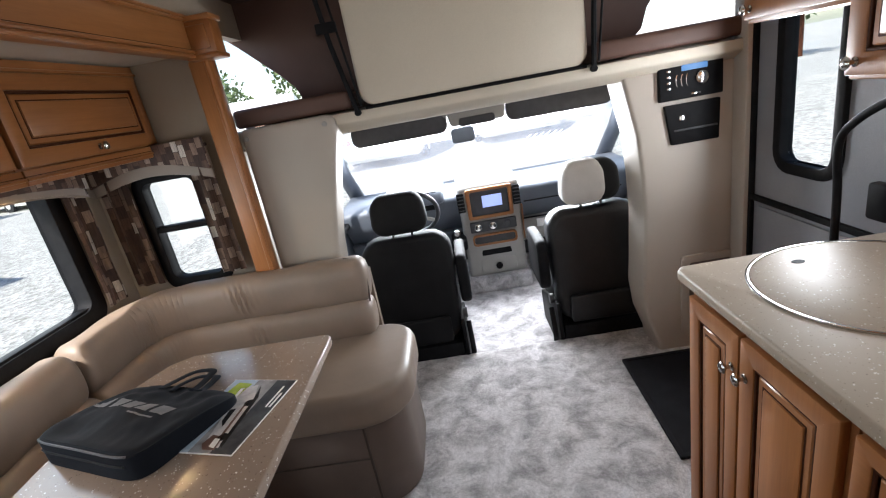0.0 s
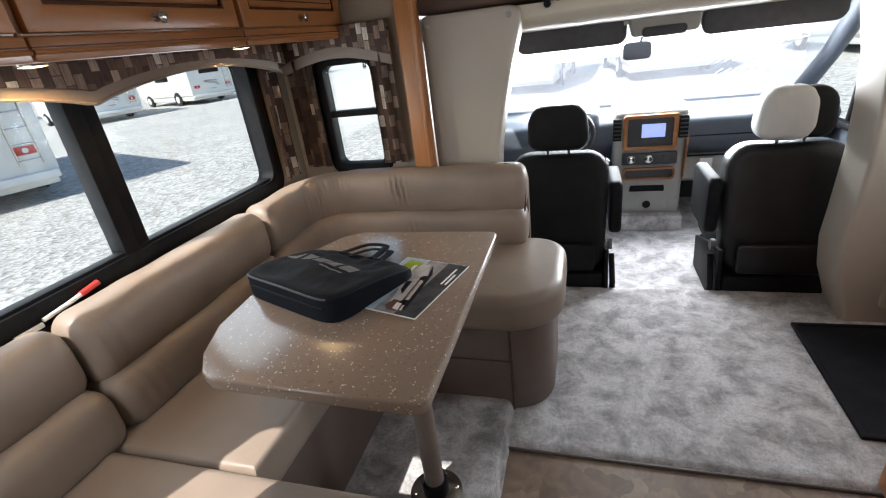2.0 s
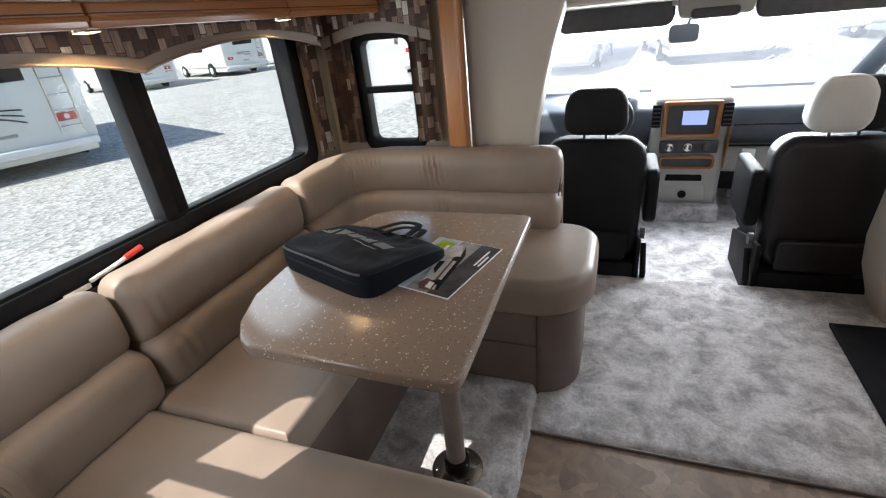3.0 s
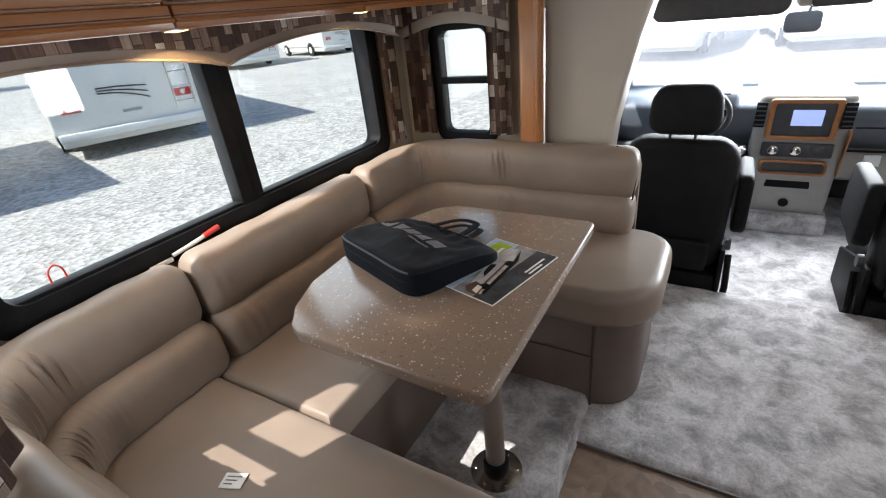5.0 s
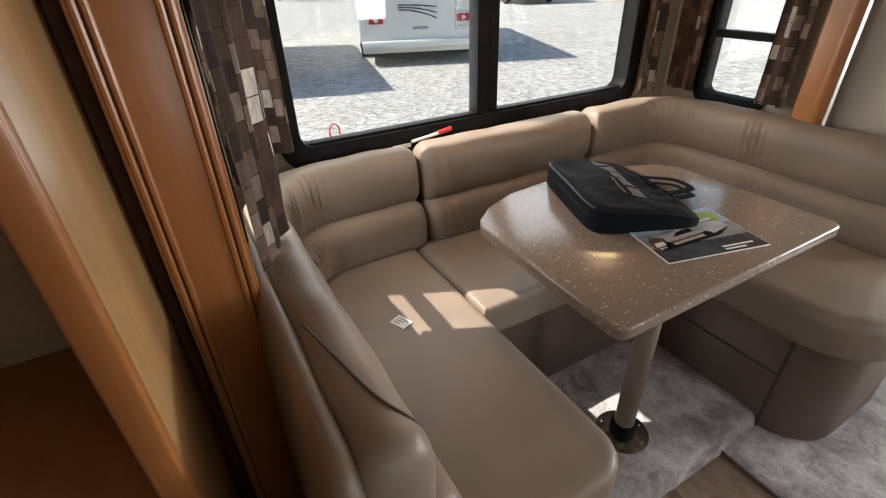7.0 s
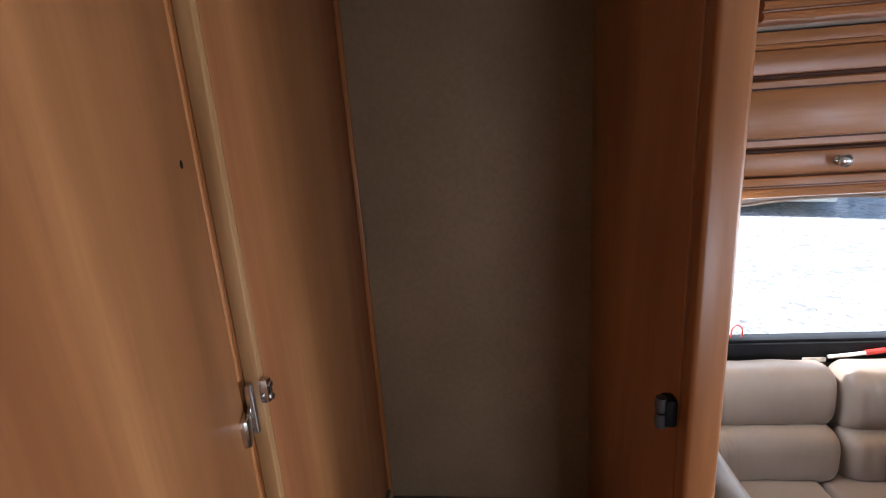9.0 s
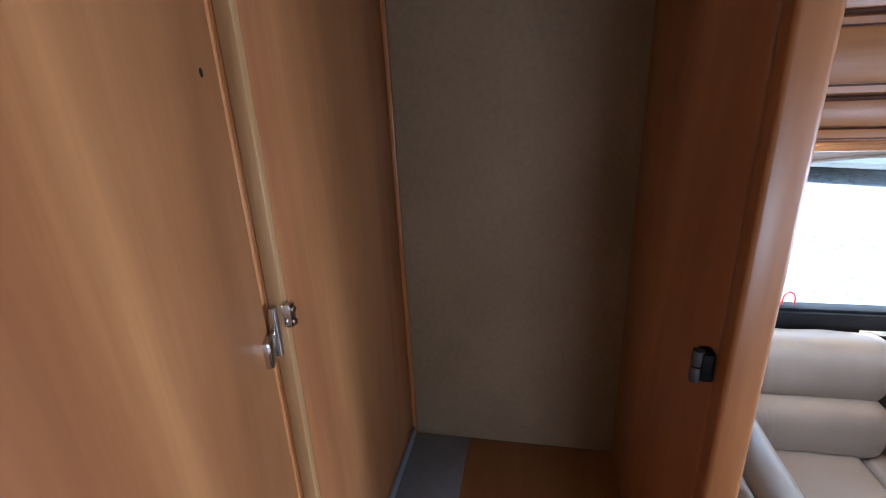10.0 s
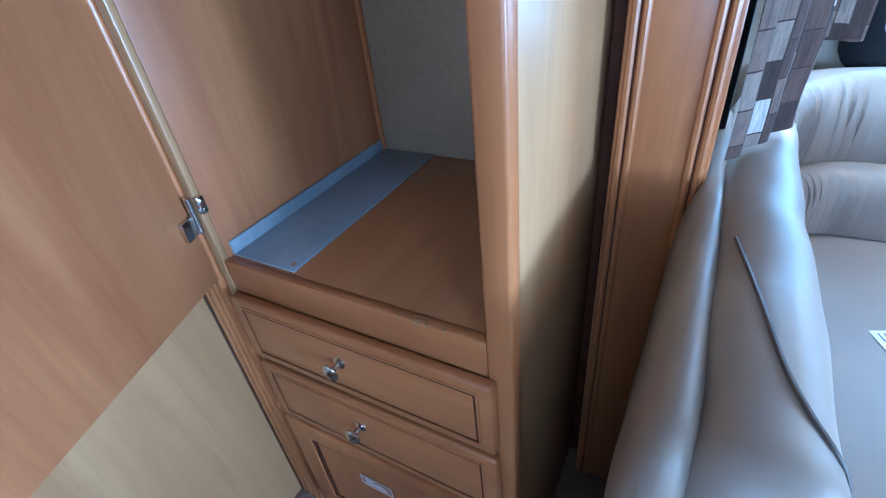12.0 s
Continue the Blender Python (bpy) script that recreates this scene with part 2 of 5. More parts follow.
def curtain_material(name, u, scale=1.0):
    """Woven cloth with upright blocks of brown, tan and cream; u: the axis along the cloth."""
    m, nt, b = material(name, 0.75)
    tc = nt.nodes.new("ShaderNodeTexCoord")
    sep = nt.nodes.new("ShaderNodeSeparateXYZ")
    com = nt.nodes.new("ShaderNodeCombineXYZ")
    nt.links.new(tc.outputs["Object"], sep.inputs[0])
    nt.links.new(sep.outputs["XYZ".index(u.upper())], com.inputs[1])
    nt.links.new(sep.outputs[2], com.inputs[0])
    br = nt.nodes.new("ShaderNodeTexBrick")
    br.offset = 0.5
    for k, val in (("Scale", 1.0), ("Brick Width", 0.052 * scale), ("Row Height", 0.026 * scale), ("Mortar Size", 0.0012), ("Bias", 0.0)):
        br.inputs[k].default_value = val
    br.inputs["Color1"].default_value = (0, 0, 0, 1)
    br.inputs["Color2"].default_value = (1, 1, 1, 1)
    br.inputs["Mortar"].default_value = (0.1, 0.1, 0.1, 1)
    nt.links.new(com.outputs[0], br.inputs["Vector"])
    c = ramp(nt, br.outputs["Color"], [(0.0, (0.055, 0.028, 0.02)), (0.3, (0.12, 0.07, 0.05)), (0.52, (0.22, 0.15, 0.115)), (0.68, (0.10, 0.055, 0.04)), (0.8, (0.33, 0.25, 0.2)), (0.93, (0.62, 0.56, 0.5))])
    c.node.color_ramp.interpolation = "CONSTANT"
    thread = noise_tex(nt, coords(nt, (1, 1, 0.15)), 120, 3, 0.6, 1.0)
    set_color(nt, b, mixed(nt, c, ramp(nt, thread, [(0.35, (0.6,) * 3), (0.6, (1.0,) * 3)]), 1.0, "MULTIPLY"))
    bump(nt, b, thread, 0.3, 0.001)
    return m


M_CURTAIN_Y = curtain_material("block_weave_cloth_side", "y")
M_CURTAIN_X = curtain_material("block_weave_cloth_end", "x")


def glass_material():
    m, nt, b = material("window_glass", 0.0)
    out = nt.nodes["Material Output"]
    tr = nt.nodes.new("ShaderNodeBsdfTransparent")
    tr.inputs[0].default_value = (0.85, 0.88, 0.875, 1)
    gl = nt.nodes.new("ShaderNodeBsdfGlossy")
    gl.inputs["Roughness"].default_value = 0.02
    mx = nt.nodes.new("ShaderNodeMixShader")
    mx.inputs[0].default_value = 0.05
    nt.links.new(tr.outputs[0], mx.inputs[1])
    nt.links.new(gl.outputs[0], mx.inputs[2])
    nt.links.new(mx.outputs[0], out.inputs[0])
    return m


M_GLASS = glass_material()


def hazy_glass():
    """A hazy windscreen: clear, with white scatter mixed in to imitate glare and overexposure."""
    m = glass_material()
    m.name = "hazy_windscreen"
    nt = m.node_tree
    out = nt.nodes["Material Output"]
    clear = out.inputs[0].links[0].from_socket
    tl = nt.nodes.new("ShaderNodeBsdfTranslucent")
    tl.inputs[0].default_value = (0.95, 0.96, 1.0, 1)
    mx = nt.nodes.new("ShaderNodeMixShader")
    nt.links.new(ramp(nt, noise_tex(nt, coords(nt), 3, 4), [(0.3, (0.10,) * 3), (0.7, (0.22,) * 3)]), mx.inputs[0])
    nt.links.new(clear, mx.inputs[1])
    nt.links.new(tl.outputs[0], mx.inputs[2])
    nt.links.new(mx.outputs[0], out.inputs[0])
    return m


M_WINDSCREEN = hazy_glass()
M_MIRROR = material("mirror_glass", 0.01, 1.0, (0.88, 0.9, 0.89))[0]


def glowing(name, base, power):
    m, nt, b = material(name, 0.4, 0.0, base)
    b.inputs["Emission Color"].default_value = (*base, 1)
    b.inputs["Emission Strength"].default_value = power
    return m


M_LAMP = glowing("warm_lamp", (1.0, 0.66, 0.28), 3.2)
M_SCREEN = glowing("lit_screen", (0.30, 0.38, 0.75), 0.5)
M_LCD = glowing("stereo_display", (0.05, 0.14, 0.3), 0.5)


def gravel_material():
    m, nt, b = material("pale_gravel", 0.9)
    v = coords(nt)
    w = nt.nodes.new("ShaderNodeTexVoronoi")
    w.inputs["Scale"].default_value = 14
    nt.links.new(v, w.inputs["Vector"])
    c = ramp(nt, w.outputs["Color"], [(0.15, (0.27, 0.255, 0.235)), (0.5, (0.42, 0.405, 0.38)), (0.85, (0.56, 0.545, 0.52))])
    cloud = ramp(nt, noise_tex(nt, v, 0.5, 4), [(0.3, (0.85,) * 3), (0.7, (1.0,) * 3)])
    set_color(nt, b, mixed(nt, c, cloud, 1.0, "MULTIPLY"))
    bump(nt, b, w.outputs["Distance"], 0.8, 0.03)
    return m


M_GRAVEL = gravel_material()


# ---- mesh helpers ----
def part(name, bm, mat, parent=None, label="", smooth=True, at=None):
    me = bpy.data.meshes.new(name)
    bm.normal_update()
    bm.to_mesh(me)
    bm.free()
    if smooth:
        me.shade_smooth()
        me.set_sharp_from_angle(angle=radians(38))
    me.materials.append(mat)
    ob = new(name, me)
    if at is not None:
        ob.matrix_basis = at
    if parent is not None:
        ob.parent = parent
    if label:
        ob["label"] = label
    return ob


def thing(name, label, category, group="", at=None):
    ob = new(name)
    ob.empty_display_size = 0.05
    if at is not None:
        ob.matrix_basis = at
    return tagged(ob, label, category, group)


def structure(ob, label, category):
    return tagged(ob, label, category, kind="structure")


def bevel_all(bm, r, seg=2, angle=25):
    if r <= 0:
        return bm
    edges = [e for e in bm.edges if len(e.link_faces) == 2 and e.calc_face_angle(0) > radians(angle)]
    bmesh.ops.bevel(bm, geom=edges, offset=r, offset_type="OFFSET", segments=seg, profile=0.5, affect="EDGES", clamp_overlap=True)
    return bm


def box(x0, x1, y0, y1, z0, z1, r=0.004, seg=2, bm=None):
    b = bmesh.new()
    bmesh.ops.create_cube(b, size=1)
    bmesh.ops.scale(b, vec=(x1 - x0, y1 - y0, z1 - z0), verts=b.verts)
    bmesh.ops.translate(b, vec=((x0 + x1) / 2, (y0 + y1) / 2, (z0 + z1) / 2), verts=b.verts)
    bevel_all(b, min(r, 0.45 * min(x1 - x0, y1 - y0, z1 - z0)), seg)
    return join(bm, b)


def join(bm, b):
    if bm is None:
        return b
    me = bpy.data.meshes.new("tmp")
    b.to_mesh(me)
    b.free()
    bm.from_mesh(me)
    bpy.data.meshes.remove(me)
    return bm


def lift(axis, u, v, w):
    return {"x": (w, u, v), "y": (u, w, v), "z": (u, v, w)}[axis]


def prism(poly, axis, a, b_, r=0.0, seg=2, bm=None):
    """A polygon in the plane across axis, drawn out from a to b_."""
    b = bmesh.new()
    f = b.faces.new([b.verts.new(lift(axis, u, v, a)) for u, v in poly])
    out = bmesh.ops.extrude_face_region(b, geom=[f])
    d = Vector(lift(axis, 0, 0, b_ - a))
    bmesh.ops.translate(b, vec=d, verts=[q for q in out["geom"] if isinstance(q, bmesh.types.BMVert)])
    bmesh.ops.recalc_face_normals(b, faces=b.faces)
    bevel_all(b, r, seg)
    return join(bm, b)


def round_rect(u0, u1, v0, v1, r, n=5):
    pts = []
    for cu, cv, a0 in ((u1 - r, v1 - r, 0), (u0 + r, v1 - r, 90), (u0 + r, v0 + r, 180), (u1 - r, v0 + r, 270)):
        for k in range(n + 1):
            a = radians(a0 + 90 * k / n)
            pts.append((cu + r * math.cos(a), cv + r * math.sin(a)))
    return pts


def ring(outer, inner, axis, a, b_, r=0.0, bm=None):
    """A flat frame between two outlines with the same number of points."""
    b = bmesh.new()
    n = len(outer)
    loops = [[b.verts.new(lift(axis, u, v, w)) for u, v in poly] for poly, w in ((outer, a), (outer, b_), (inner, b_), (inner, a))]
    for i in range(4):
        p, q = loops[i], loops[(i + 1) % 4]
        for k in range(n):
            b.faces.new((p[k], p[(k + 1) % n], q[(k + 1) % n], q[k]))
    bmesh.ops.recalc_face_normals(b, faces=b.faces)
    bevel_all(b, r, 2, 60)
    return join(bm, b)


def smooth_line(pts, n=6):
    p = [Vector(q) for q in pts]
    out = []
    for i in range(len(p) - 1):
        a, b, c, d = p[max(i - 1, 0)], p[i], p[i + 1], p[min(i + 2, len(p) - 1)]
        for k in range(n):
            t = k / n
            out.append(0.5 * (2 * b + (c - a) * t + (2 * a - 5 * b + 4 * c - d) * t * t + (3 * b - a - 3 * c + d) * t ** 3))
    return out + [p[-1]]


def tube(pts, r, n=10, bm=None, flat=1.0):
    b = bmesh.new()
    p = [Vector(q) for q in pts]
    rings, up = [], Vector((0.13, 0.21, 0.97)).normalized()
    for i, q in enumerate(p):
        d = (p[min(i + 1, len(p) - 1)] - p[max(i - 1, 0)]).normalized()
        s = d.cross(up).normalized()
        up = s.cross(d).normalized()
        rr = r[i] if isinstance(r, (list, tuple)) else r
        rings.append([b.verts.new(q + rr * (math.cos(a) * s + flat * math.sin(a) * up)) for a in (2 * math.pi * k / n for k in range(n))])
    for u, v in zip(rings, rings[1:]):
        for k in range(n):
            b.faces.new((u[k], u[(k + 1) % n], v[(k + 1) % n], v[k]))
    b.faces.new(rings[0][::-1])
    b.faces.new(rings[-1])
    bmesh.ops.recalc_face_normals(b, faces=b.faces)
    return join(bm, b)


def lathe(prof, m=None, n=20, bm=None):
    """A turned body: (radius, height) from bottom to top."""
    b = bmesh.new()
    rings = [[b.verts.new((max(r, 1e-4) * math.cos(2 * math.pi * k / n), max(r, 1e-4) * math.sin(2 * math.pi * k / n), z)) for k in range(n)] for r, z in prof]
    for u, v in zip(rings, rings[1:]):
        for k in range(n):
            b.faces.new((u[k], u[(k + 1) % n], v[(k + 1) % n], v[k]))
    b.faces.new(rings[0][::-1])
    b.faces.new(rings[-1])
    if m is not None:
        bmesh.ops.transform(b, matrix=m, verts=b.verts)
    bmesh.ops.recalc_face_normals(b, faces=b.faces)
    return join(bm, b)


def sweep(path, prof, bm=None, ends=True):
    """Draws a closed cross-section (offset to the left of the path, height) along a path on the plan."""
    b = bmesh.new()
    p = [Vector((*q, 0)) if len(q) == 2 else Vector(q) for q in path]
    loops = []
    for i, q in enumerate(p):
        d = (p[min(i + 1, len(p) - 1)] - p[max(i - 1, 0)]).normalized()
        nrm = Vector((-d.y, d.x, 0))
        loops.append([b.verts.new(q + nrm * u + Vector((0, 0, v))) for u, v in prof])
    n = len(prof)
    for u, v in zip(loops, loops[1:]):
        for k in range(n):
            b.faces.new((u[k], u[(k + 1) % n], v[(k + 1) % n], v[k]))
    if ends:
        b.faces.new(loops[0][::-1])
        b.faces.new(loops[-1])
    bmesh.ops.recalc_face_normals(b, faces=b.faces)
    return join(bm, b)


def puff(bm, amount, scale, seed=0.0):
    """Uneven padding."""
    bm.normal_update()
    for v in bm.verts:
        v.co += v.normal * amount * noise.noise(v.co * scale + Vector((seed, seed, seed)))
    return bm


# ---- the shell ----
def slab(name, label, category, bm, mat, smooth=True):
    return structure(part(name, bm, mat, None, "", smooth), label, category)


slab("floor", "brown stone-look vinyl floor of a motorhome", "floor", box(-1.12, 1.36, -3.0, 2.37, -0.06, 0.0, 0), M_VINYL)
slab("cab_floor", "grey carpeted cab floor, one step down", "floor", box(-1.0, 1.4, 2.37, 4.3, -0.16, -0.10, 0), M_CARPET)


def plush(x0, x1, y0, y1, z0, z1, r, seed):
    b = bmesh.new()
    bmesh.ops.create_grid(b, x_segments=int((x1 - x0) / 0.02), y_segments=int((y1 - y0) / 0.02), size=0.5)
    bmesh.ops.scale(b, vec=(x1 - x0, y1 - y0, 1), verts=b.verts)
    bmesh.ops.translate(b, vec=((x0 + x1) / 2, (y0 + y1) / 2, z1), verts=b.verts)
    for v in b.verts:
        e = min(v.co.x - x0, x1 - v.co.x, v.co.y - y0, y1 - v.co.y)
        v.co.z += 0.0025 * noise.noise(v.co * 22 + Vector((seed, 0, 0)))
        if e < r:
            v.co.z -= (z1 - z0) * (1 - math.sqrt(max(0.0, 1 - (1 - e / r) ** 2)))
        if e < 0.001:
            v.co.z = z0
            v.co.x += 0.004 * noise.noise(v.co * 30)
            v.co.y += 0.004 * noise.noise(v.co * 30 + Vector((5, 5, 0)))
    return b


carpet = slab("carpet", "mottled grey plush carpet on the coach floor", "carpet", plush(-0.9, 1.30, 1.19, 2.40, 0.0, 0.014, 0.03, 0.0), M_CARPET)
slab("carpet_binding", "bound edge of the grey carpet", "trim", tube([(-0.47, 1.185, 0.004), (1.3, 1.185, 0.004)], 0.006, 6), M_PIPING)
slab("step_riser", "grey carpeted riser down to the cab", "trim", box(-0.95, 1.3, 2.37, 2.40, -0.11, 0.0, 0.006), M_CARPET)
slab("slide_floor", "raised slide-out floor in grey carpet", "floor", plush(-1.58, -0.462, 0.0, 2.0, 0.0, 0.065, 0.035, 3.0), M_CARPET)

tiny = 0.001
slab("wall_slide", "beige slide-out wall with a wide window", "wall",
     ring(round_rect(-0.06, 2.06, 0.0, 1.84, tiny), round_rect(0.235, 1.725, 0.90, 1.43, 0.05), "x", -1.61, -1.56), M_WALL)
slab("wall_slide_front", "beige end wall of the slide-out with a narrow window", "wall",
     ring(round_rect(-1.56, -0.88, 0.0, 1.815, tiny), round_rect(-1.375, -1.095, 0.875, 1.36, 0.045), "y", 2.0, 2.045), M_WALL)
slab("wall_slide_rear", "beige rear end wall of the slide-out with a narrow window", "wall",
     ring(round_rect(-1.56, -0.905, 0.0, 1.815, tiny), round_rect(-1.375, -1.095, 0.875, 1.55, 0.045), "y", -0.06, -0.02), M_WALL)
# Dark block added to stop a light leak and keep this gap in shade.
slab("gap_shade_block", "added dark block standing in for the shaded gap beside the wardrobe", "wall", box(-1.05, -0.94, -0.184, -0.062, 0.0, 2.06, 0), M_GROOVE)
slab("ceiling_slide", "plain slide-out ceiling", "ceiling", box(-1.6, -0.932, -0.06, 2.05, 1.815, 1.855, 0), M_CEIL)
slab("ceiling", "cream vinyl ceiling", "ceiling", box(-1.1, 1.36, -3.0, 2.13, 2.06, 2.11, 0), M_CEIL)
slab("wall_rear", "plain rear wall with the bedroom window", "wall",
     ring(round_rect(-1.1, 1.36, -0.06, 2.1, tiny), round_rect(0.0, 1.1, 1.05, 1.55, 0.05), "y", -3.05, -3.0), M_WALL)
slab("wall_left", "plain wall behind the wardrobe", "wall", box(-1.12, -1.05, -3.0, -0.06, -0.06, 2.1, 0), M_WALL)
slab("wall_right", "beige wall with the entry doorway", "wall",
     ring(round_rect(1.08, 2.13, -0.06, 2.1, tiny, 3), round_rect(1.22, 2.03, -0.05, 1.98, 0.03, 3), "x", 1.32, 1.36), M_WALL)
# The opening in this wall is unseen, added for the galley fill lamp.
slab("wall_galley", "beige wall behind the galley with an added, unseen window opening", "wall",
     ring(round_rect(-3.0, 1.08, -0.06, 2.1, tiny, 3), round_rect(0.0, 0.70, 1.08, 1.42, 0.04, 3), "x", 1.32, 1.36), M_WALL)
slab("wall_cross", "birch veneer partition beside the wardrobe", "wall", box(-1.05, -0.08, -0.848, -0.800, 0.0, 2.06, 0.002), M_BIRCH)
slab("wall_slide_header", "beige header above the slide-out", "wall", box(-0.93, -0.89, -0.06, 2.05, 1.937, 2.07, 0), M_WALL)


def window_bars(name, label, axis, outer, inner, d0, d1, bars, pane_at, parts=None):
    w = structure(thing(name, label, "window"), label, "window")
    part("window_frame", ring(outer, inner, axis, d0, d1, 0.004), M_BLACK, w)
    for b in bars:
        part("window_bar", b, M_BLACK, w)
    g = part("pane", prism(inner, axis, pane_at, pane_at + 0.004), M_GLASS, w, "clear window glass", False)
    g.visible_shadow = False
    return w


window_bars("window_1", "wide black-framed sliding window over the dinette", "x",
            round_rect(0.185, 1.775, 0.845, 1.46, 0.075), round_rect(0.25, 1.705, 0.915, 1.42, 0.045), -1.615, -1.535,
            [box(-1.60, -1.54, 0.918, 0.968, 0.9, 1.43, 0.004), box(-1.59, -1.55, 0.972, 1.018, 0.9, 1.43, 0.006),
             box(-1.585, -1.545, 0.25, 1.70, 0.905, 0.925, 0.003)], -1.60)
window_bars("window_2", "narrow black-framed window at the slide-out end", "y",
            round_rect(-1.395, -1.075, 0.845, 1.385, 0.06), round_rect(-1.35, -1.115, 0.895, 1.345, 0.035), 1.985, 2.05,
            [box(-1.36, -1.11, 1.99, 2.04, 1.118, 1.145, 0.003)], 2.03)

window_bars("window_3", "narrow black-framed window at the rear slide-out end", "y",
            round_rect(-1.395, -1.075, 0.845, 1.575, 0.06), round_rect(-1.35, -1.115, 0.895, 1.53, 0.035), -0.065, -0.005,
            [box(-1.36, -1.11, -0.055, -0.015, 1.118, 1.145, 0.003)], -0.05)

# wooden surround of the slide-out
FASCIA = thing("slide_surround", "glossy cherry wood surround of the slide-out with a corbel block", "trim")
structure(FASCIA, "glossy cherry wood surround of the slide-out with a corbel block", "trim")


def moulded_post(parent, x, y0, y1, z0, z1, face="x"):
    part("post", box(x - 0.05, x, y0, y1, z0, z1, 0.006), M_WOOD["z"], parent)
    for q in (y0 + 0.012, y0 + 0.026, y1 - 0.026, y1 - 0.012):
        part("bead", tube([(x + 0.001, q, z0), (x + 0.001, q, z1)], 0.006, 8), M_WOOD["z"], parent)
    for q in (y0 + 0.019, y1 - 0.019):
        part("groove", box(x - 0.001, x + 0.0015, q - 0.0022, q + 0.0022, z0, z1, 0), M_GROOVE, parent)


part("post", box(-0.945, -0.855, 1.93, 1.995, 0.0, 1.785, 0.014, 3), M_WOOD["z"], FASCIA)
part("bead", tube([(-0.868, 1.934, 0.0), (-0.868, 1.934, 1.785)], 0.011, 8), M_WOOD["z"], FASCIA)
moulded_post(FASCIA, -0.885, -0.158, -0.020, 0.0, 1.9)
part("beam", box(-0.93, -0.885, 0.0, 1.93, 1.780, 1.940, 0.006), M_WOOD["y"], FASCIA)
for zz in (1.787, 1.803, 1.917, 1.931):
    part("bead", tube([(-0.882, 0.0, zz), (-0.882, 1.92, zz)], 0.007, 8), M_WOOD["y"], FASCIA)
part("groove", box(-0.885, -0.883, 0.0, 1.92, 1.809, 1.813, 0), M_GROOVE, FASCIA)
part("corbel", box(-0.905, -0.79, 1.885, 1.97, 1.790, 1.910, 0.006), M_WOOD["z"], FASCIA)
part("corbel_panel", box(-0.885, -0.81, 1.878, 1.89, 1.807, 1.893, 0.006), M_WOOD["z"], FASCIA)
part("corbel_cap", box(-0.915, -0.78, 1.875, 1.98, 1.907, 1.927, 0.006), M_WOOD["y"], FASCIA)
part("corbel_foot", box(-0.915, -0.782, 1.878, 1.98, 1.773, 1.793, 0.008), M_WOOD["y"], FASCIA)


# ---- cabinet joinery ----
def knob(parent, m, size=1.0):
    b = lathe([(0.011 * size, 0), (0.011 * size, 0.002), (0.005 * size, 0.005), (0.0045 * size, 0.014), (0.009 * size, 0.018), (0.0145 * size, 0.021), (0.0150 * size, 0.024), (0.011 * size, 0.028), (0.002, 0.030)], None, 18)
    return part("knob", b, M_CHROME, parent, "round brushed nickel knob", True, m @ pose(0, 0, 0, 0, 90, 0))


def panel_door(parent, m, w, h, grain="z", rail=0.055, knob_at=None, name="door", flat=False):
    """A raised-panel door facing local +x, with its lower corner at the origin, width along y."""
    d = part(name, ring(round_rect(0, w, 0, h, 0.003), round_rect(rail, w - rail, rail, h - rail, 0.002), "x", 0.0, 0.02, 0.003), M_WOOD[grain], parent, "", True, m)
    part("groove", box(0.004, 0.008, rail - 0.002, w - rail + 0.002, rail - 0.002, h - rail + 0.002, 0), M_GROOVE, d)
    part("bead", ring(round_rect(rail, w - rail, rail, h - rail, 0.002), round_rect(rail + 0.007, w - rail - 0.007, rail + 0.007, h - rail - 0.007, 0.002), "x", 0.006, 0.017, 0.002), M_GROOVE, d)
    i = rail + 0.010
    part("panel", box(0.006, 0.015, i, w - i, i, h - i, 0.005, 1), M_WOOD[grain], d)
    j = i + 0.022
    if w - 2 * j > 0.02 and h - 2 * j > 0.02 and not flat:
        part("field", box(0.012, 0.0195, j, w - j, j, h - j, 0.006, 2), M_WOOD[grain], d)
        part("field_line", ring(round_rect(j - 0.005, w - j + 0.005, j - 0.005, h - j + 0.005, 0.001), round_rect(j - 0.001, w - j + 0.001, j - 0.001, h - j + 0.001, 0.001), "x", 0.012, 0.0158), M_GROOVE, d)
    if knob_at:
        knob(d, pose(0.02, *knob_at))
    return d


# overhead cabinets above the dinette
for y0, y1 in ((0.06, 0.655), (0.66, 1.298), (1.303, 1.990)):
    c = thing("overhead_cabinet", "cherry wood overhead cabinet with a raised panel door", "cabinet", "overhead cabinets over the dinette")
    part("body", box(-1.555, -1.222, y0, y1, 1.463, 1.812, 0.002), M_WOOD["y"], c)
    part("face_rail", box(-1.222, -1.205, y0, y1, 1.776, 1.810, 0.004), M_WOOD["y"], c)
    part("crown_bead", tube([(-1.203, y0, 1.779), (-1.203, y1, 1.779)], 0.006, 8), M_WOOD["y"], c)
    part("light_rail", box(-1.225, -1.200, y0, y1, 1.452, 1.498, 0.004), M_WOOD["y"], c)
    part("rail_bead", tube([(-1.199, y0, 1.470), (-1.199, y1, 1.470)], 0.005, 8), M_WOOD["y"], c)
    part("groove", box(-1.201, -1.1985, y0, y1, 1.4775, 1.480, 0), M_GROOVE, c)
    panel_door(c, pose(-1.222, y0 + 0.008, 1.504), y1 - y0 - 0.016, 0.268, "y", 0.050, ((y1 - y0) / 2 - 0.008, 0.026))


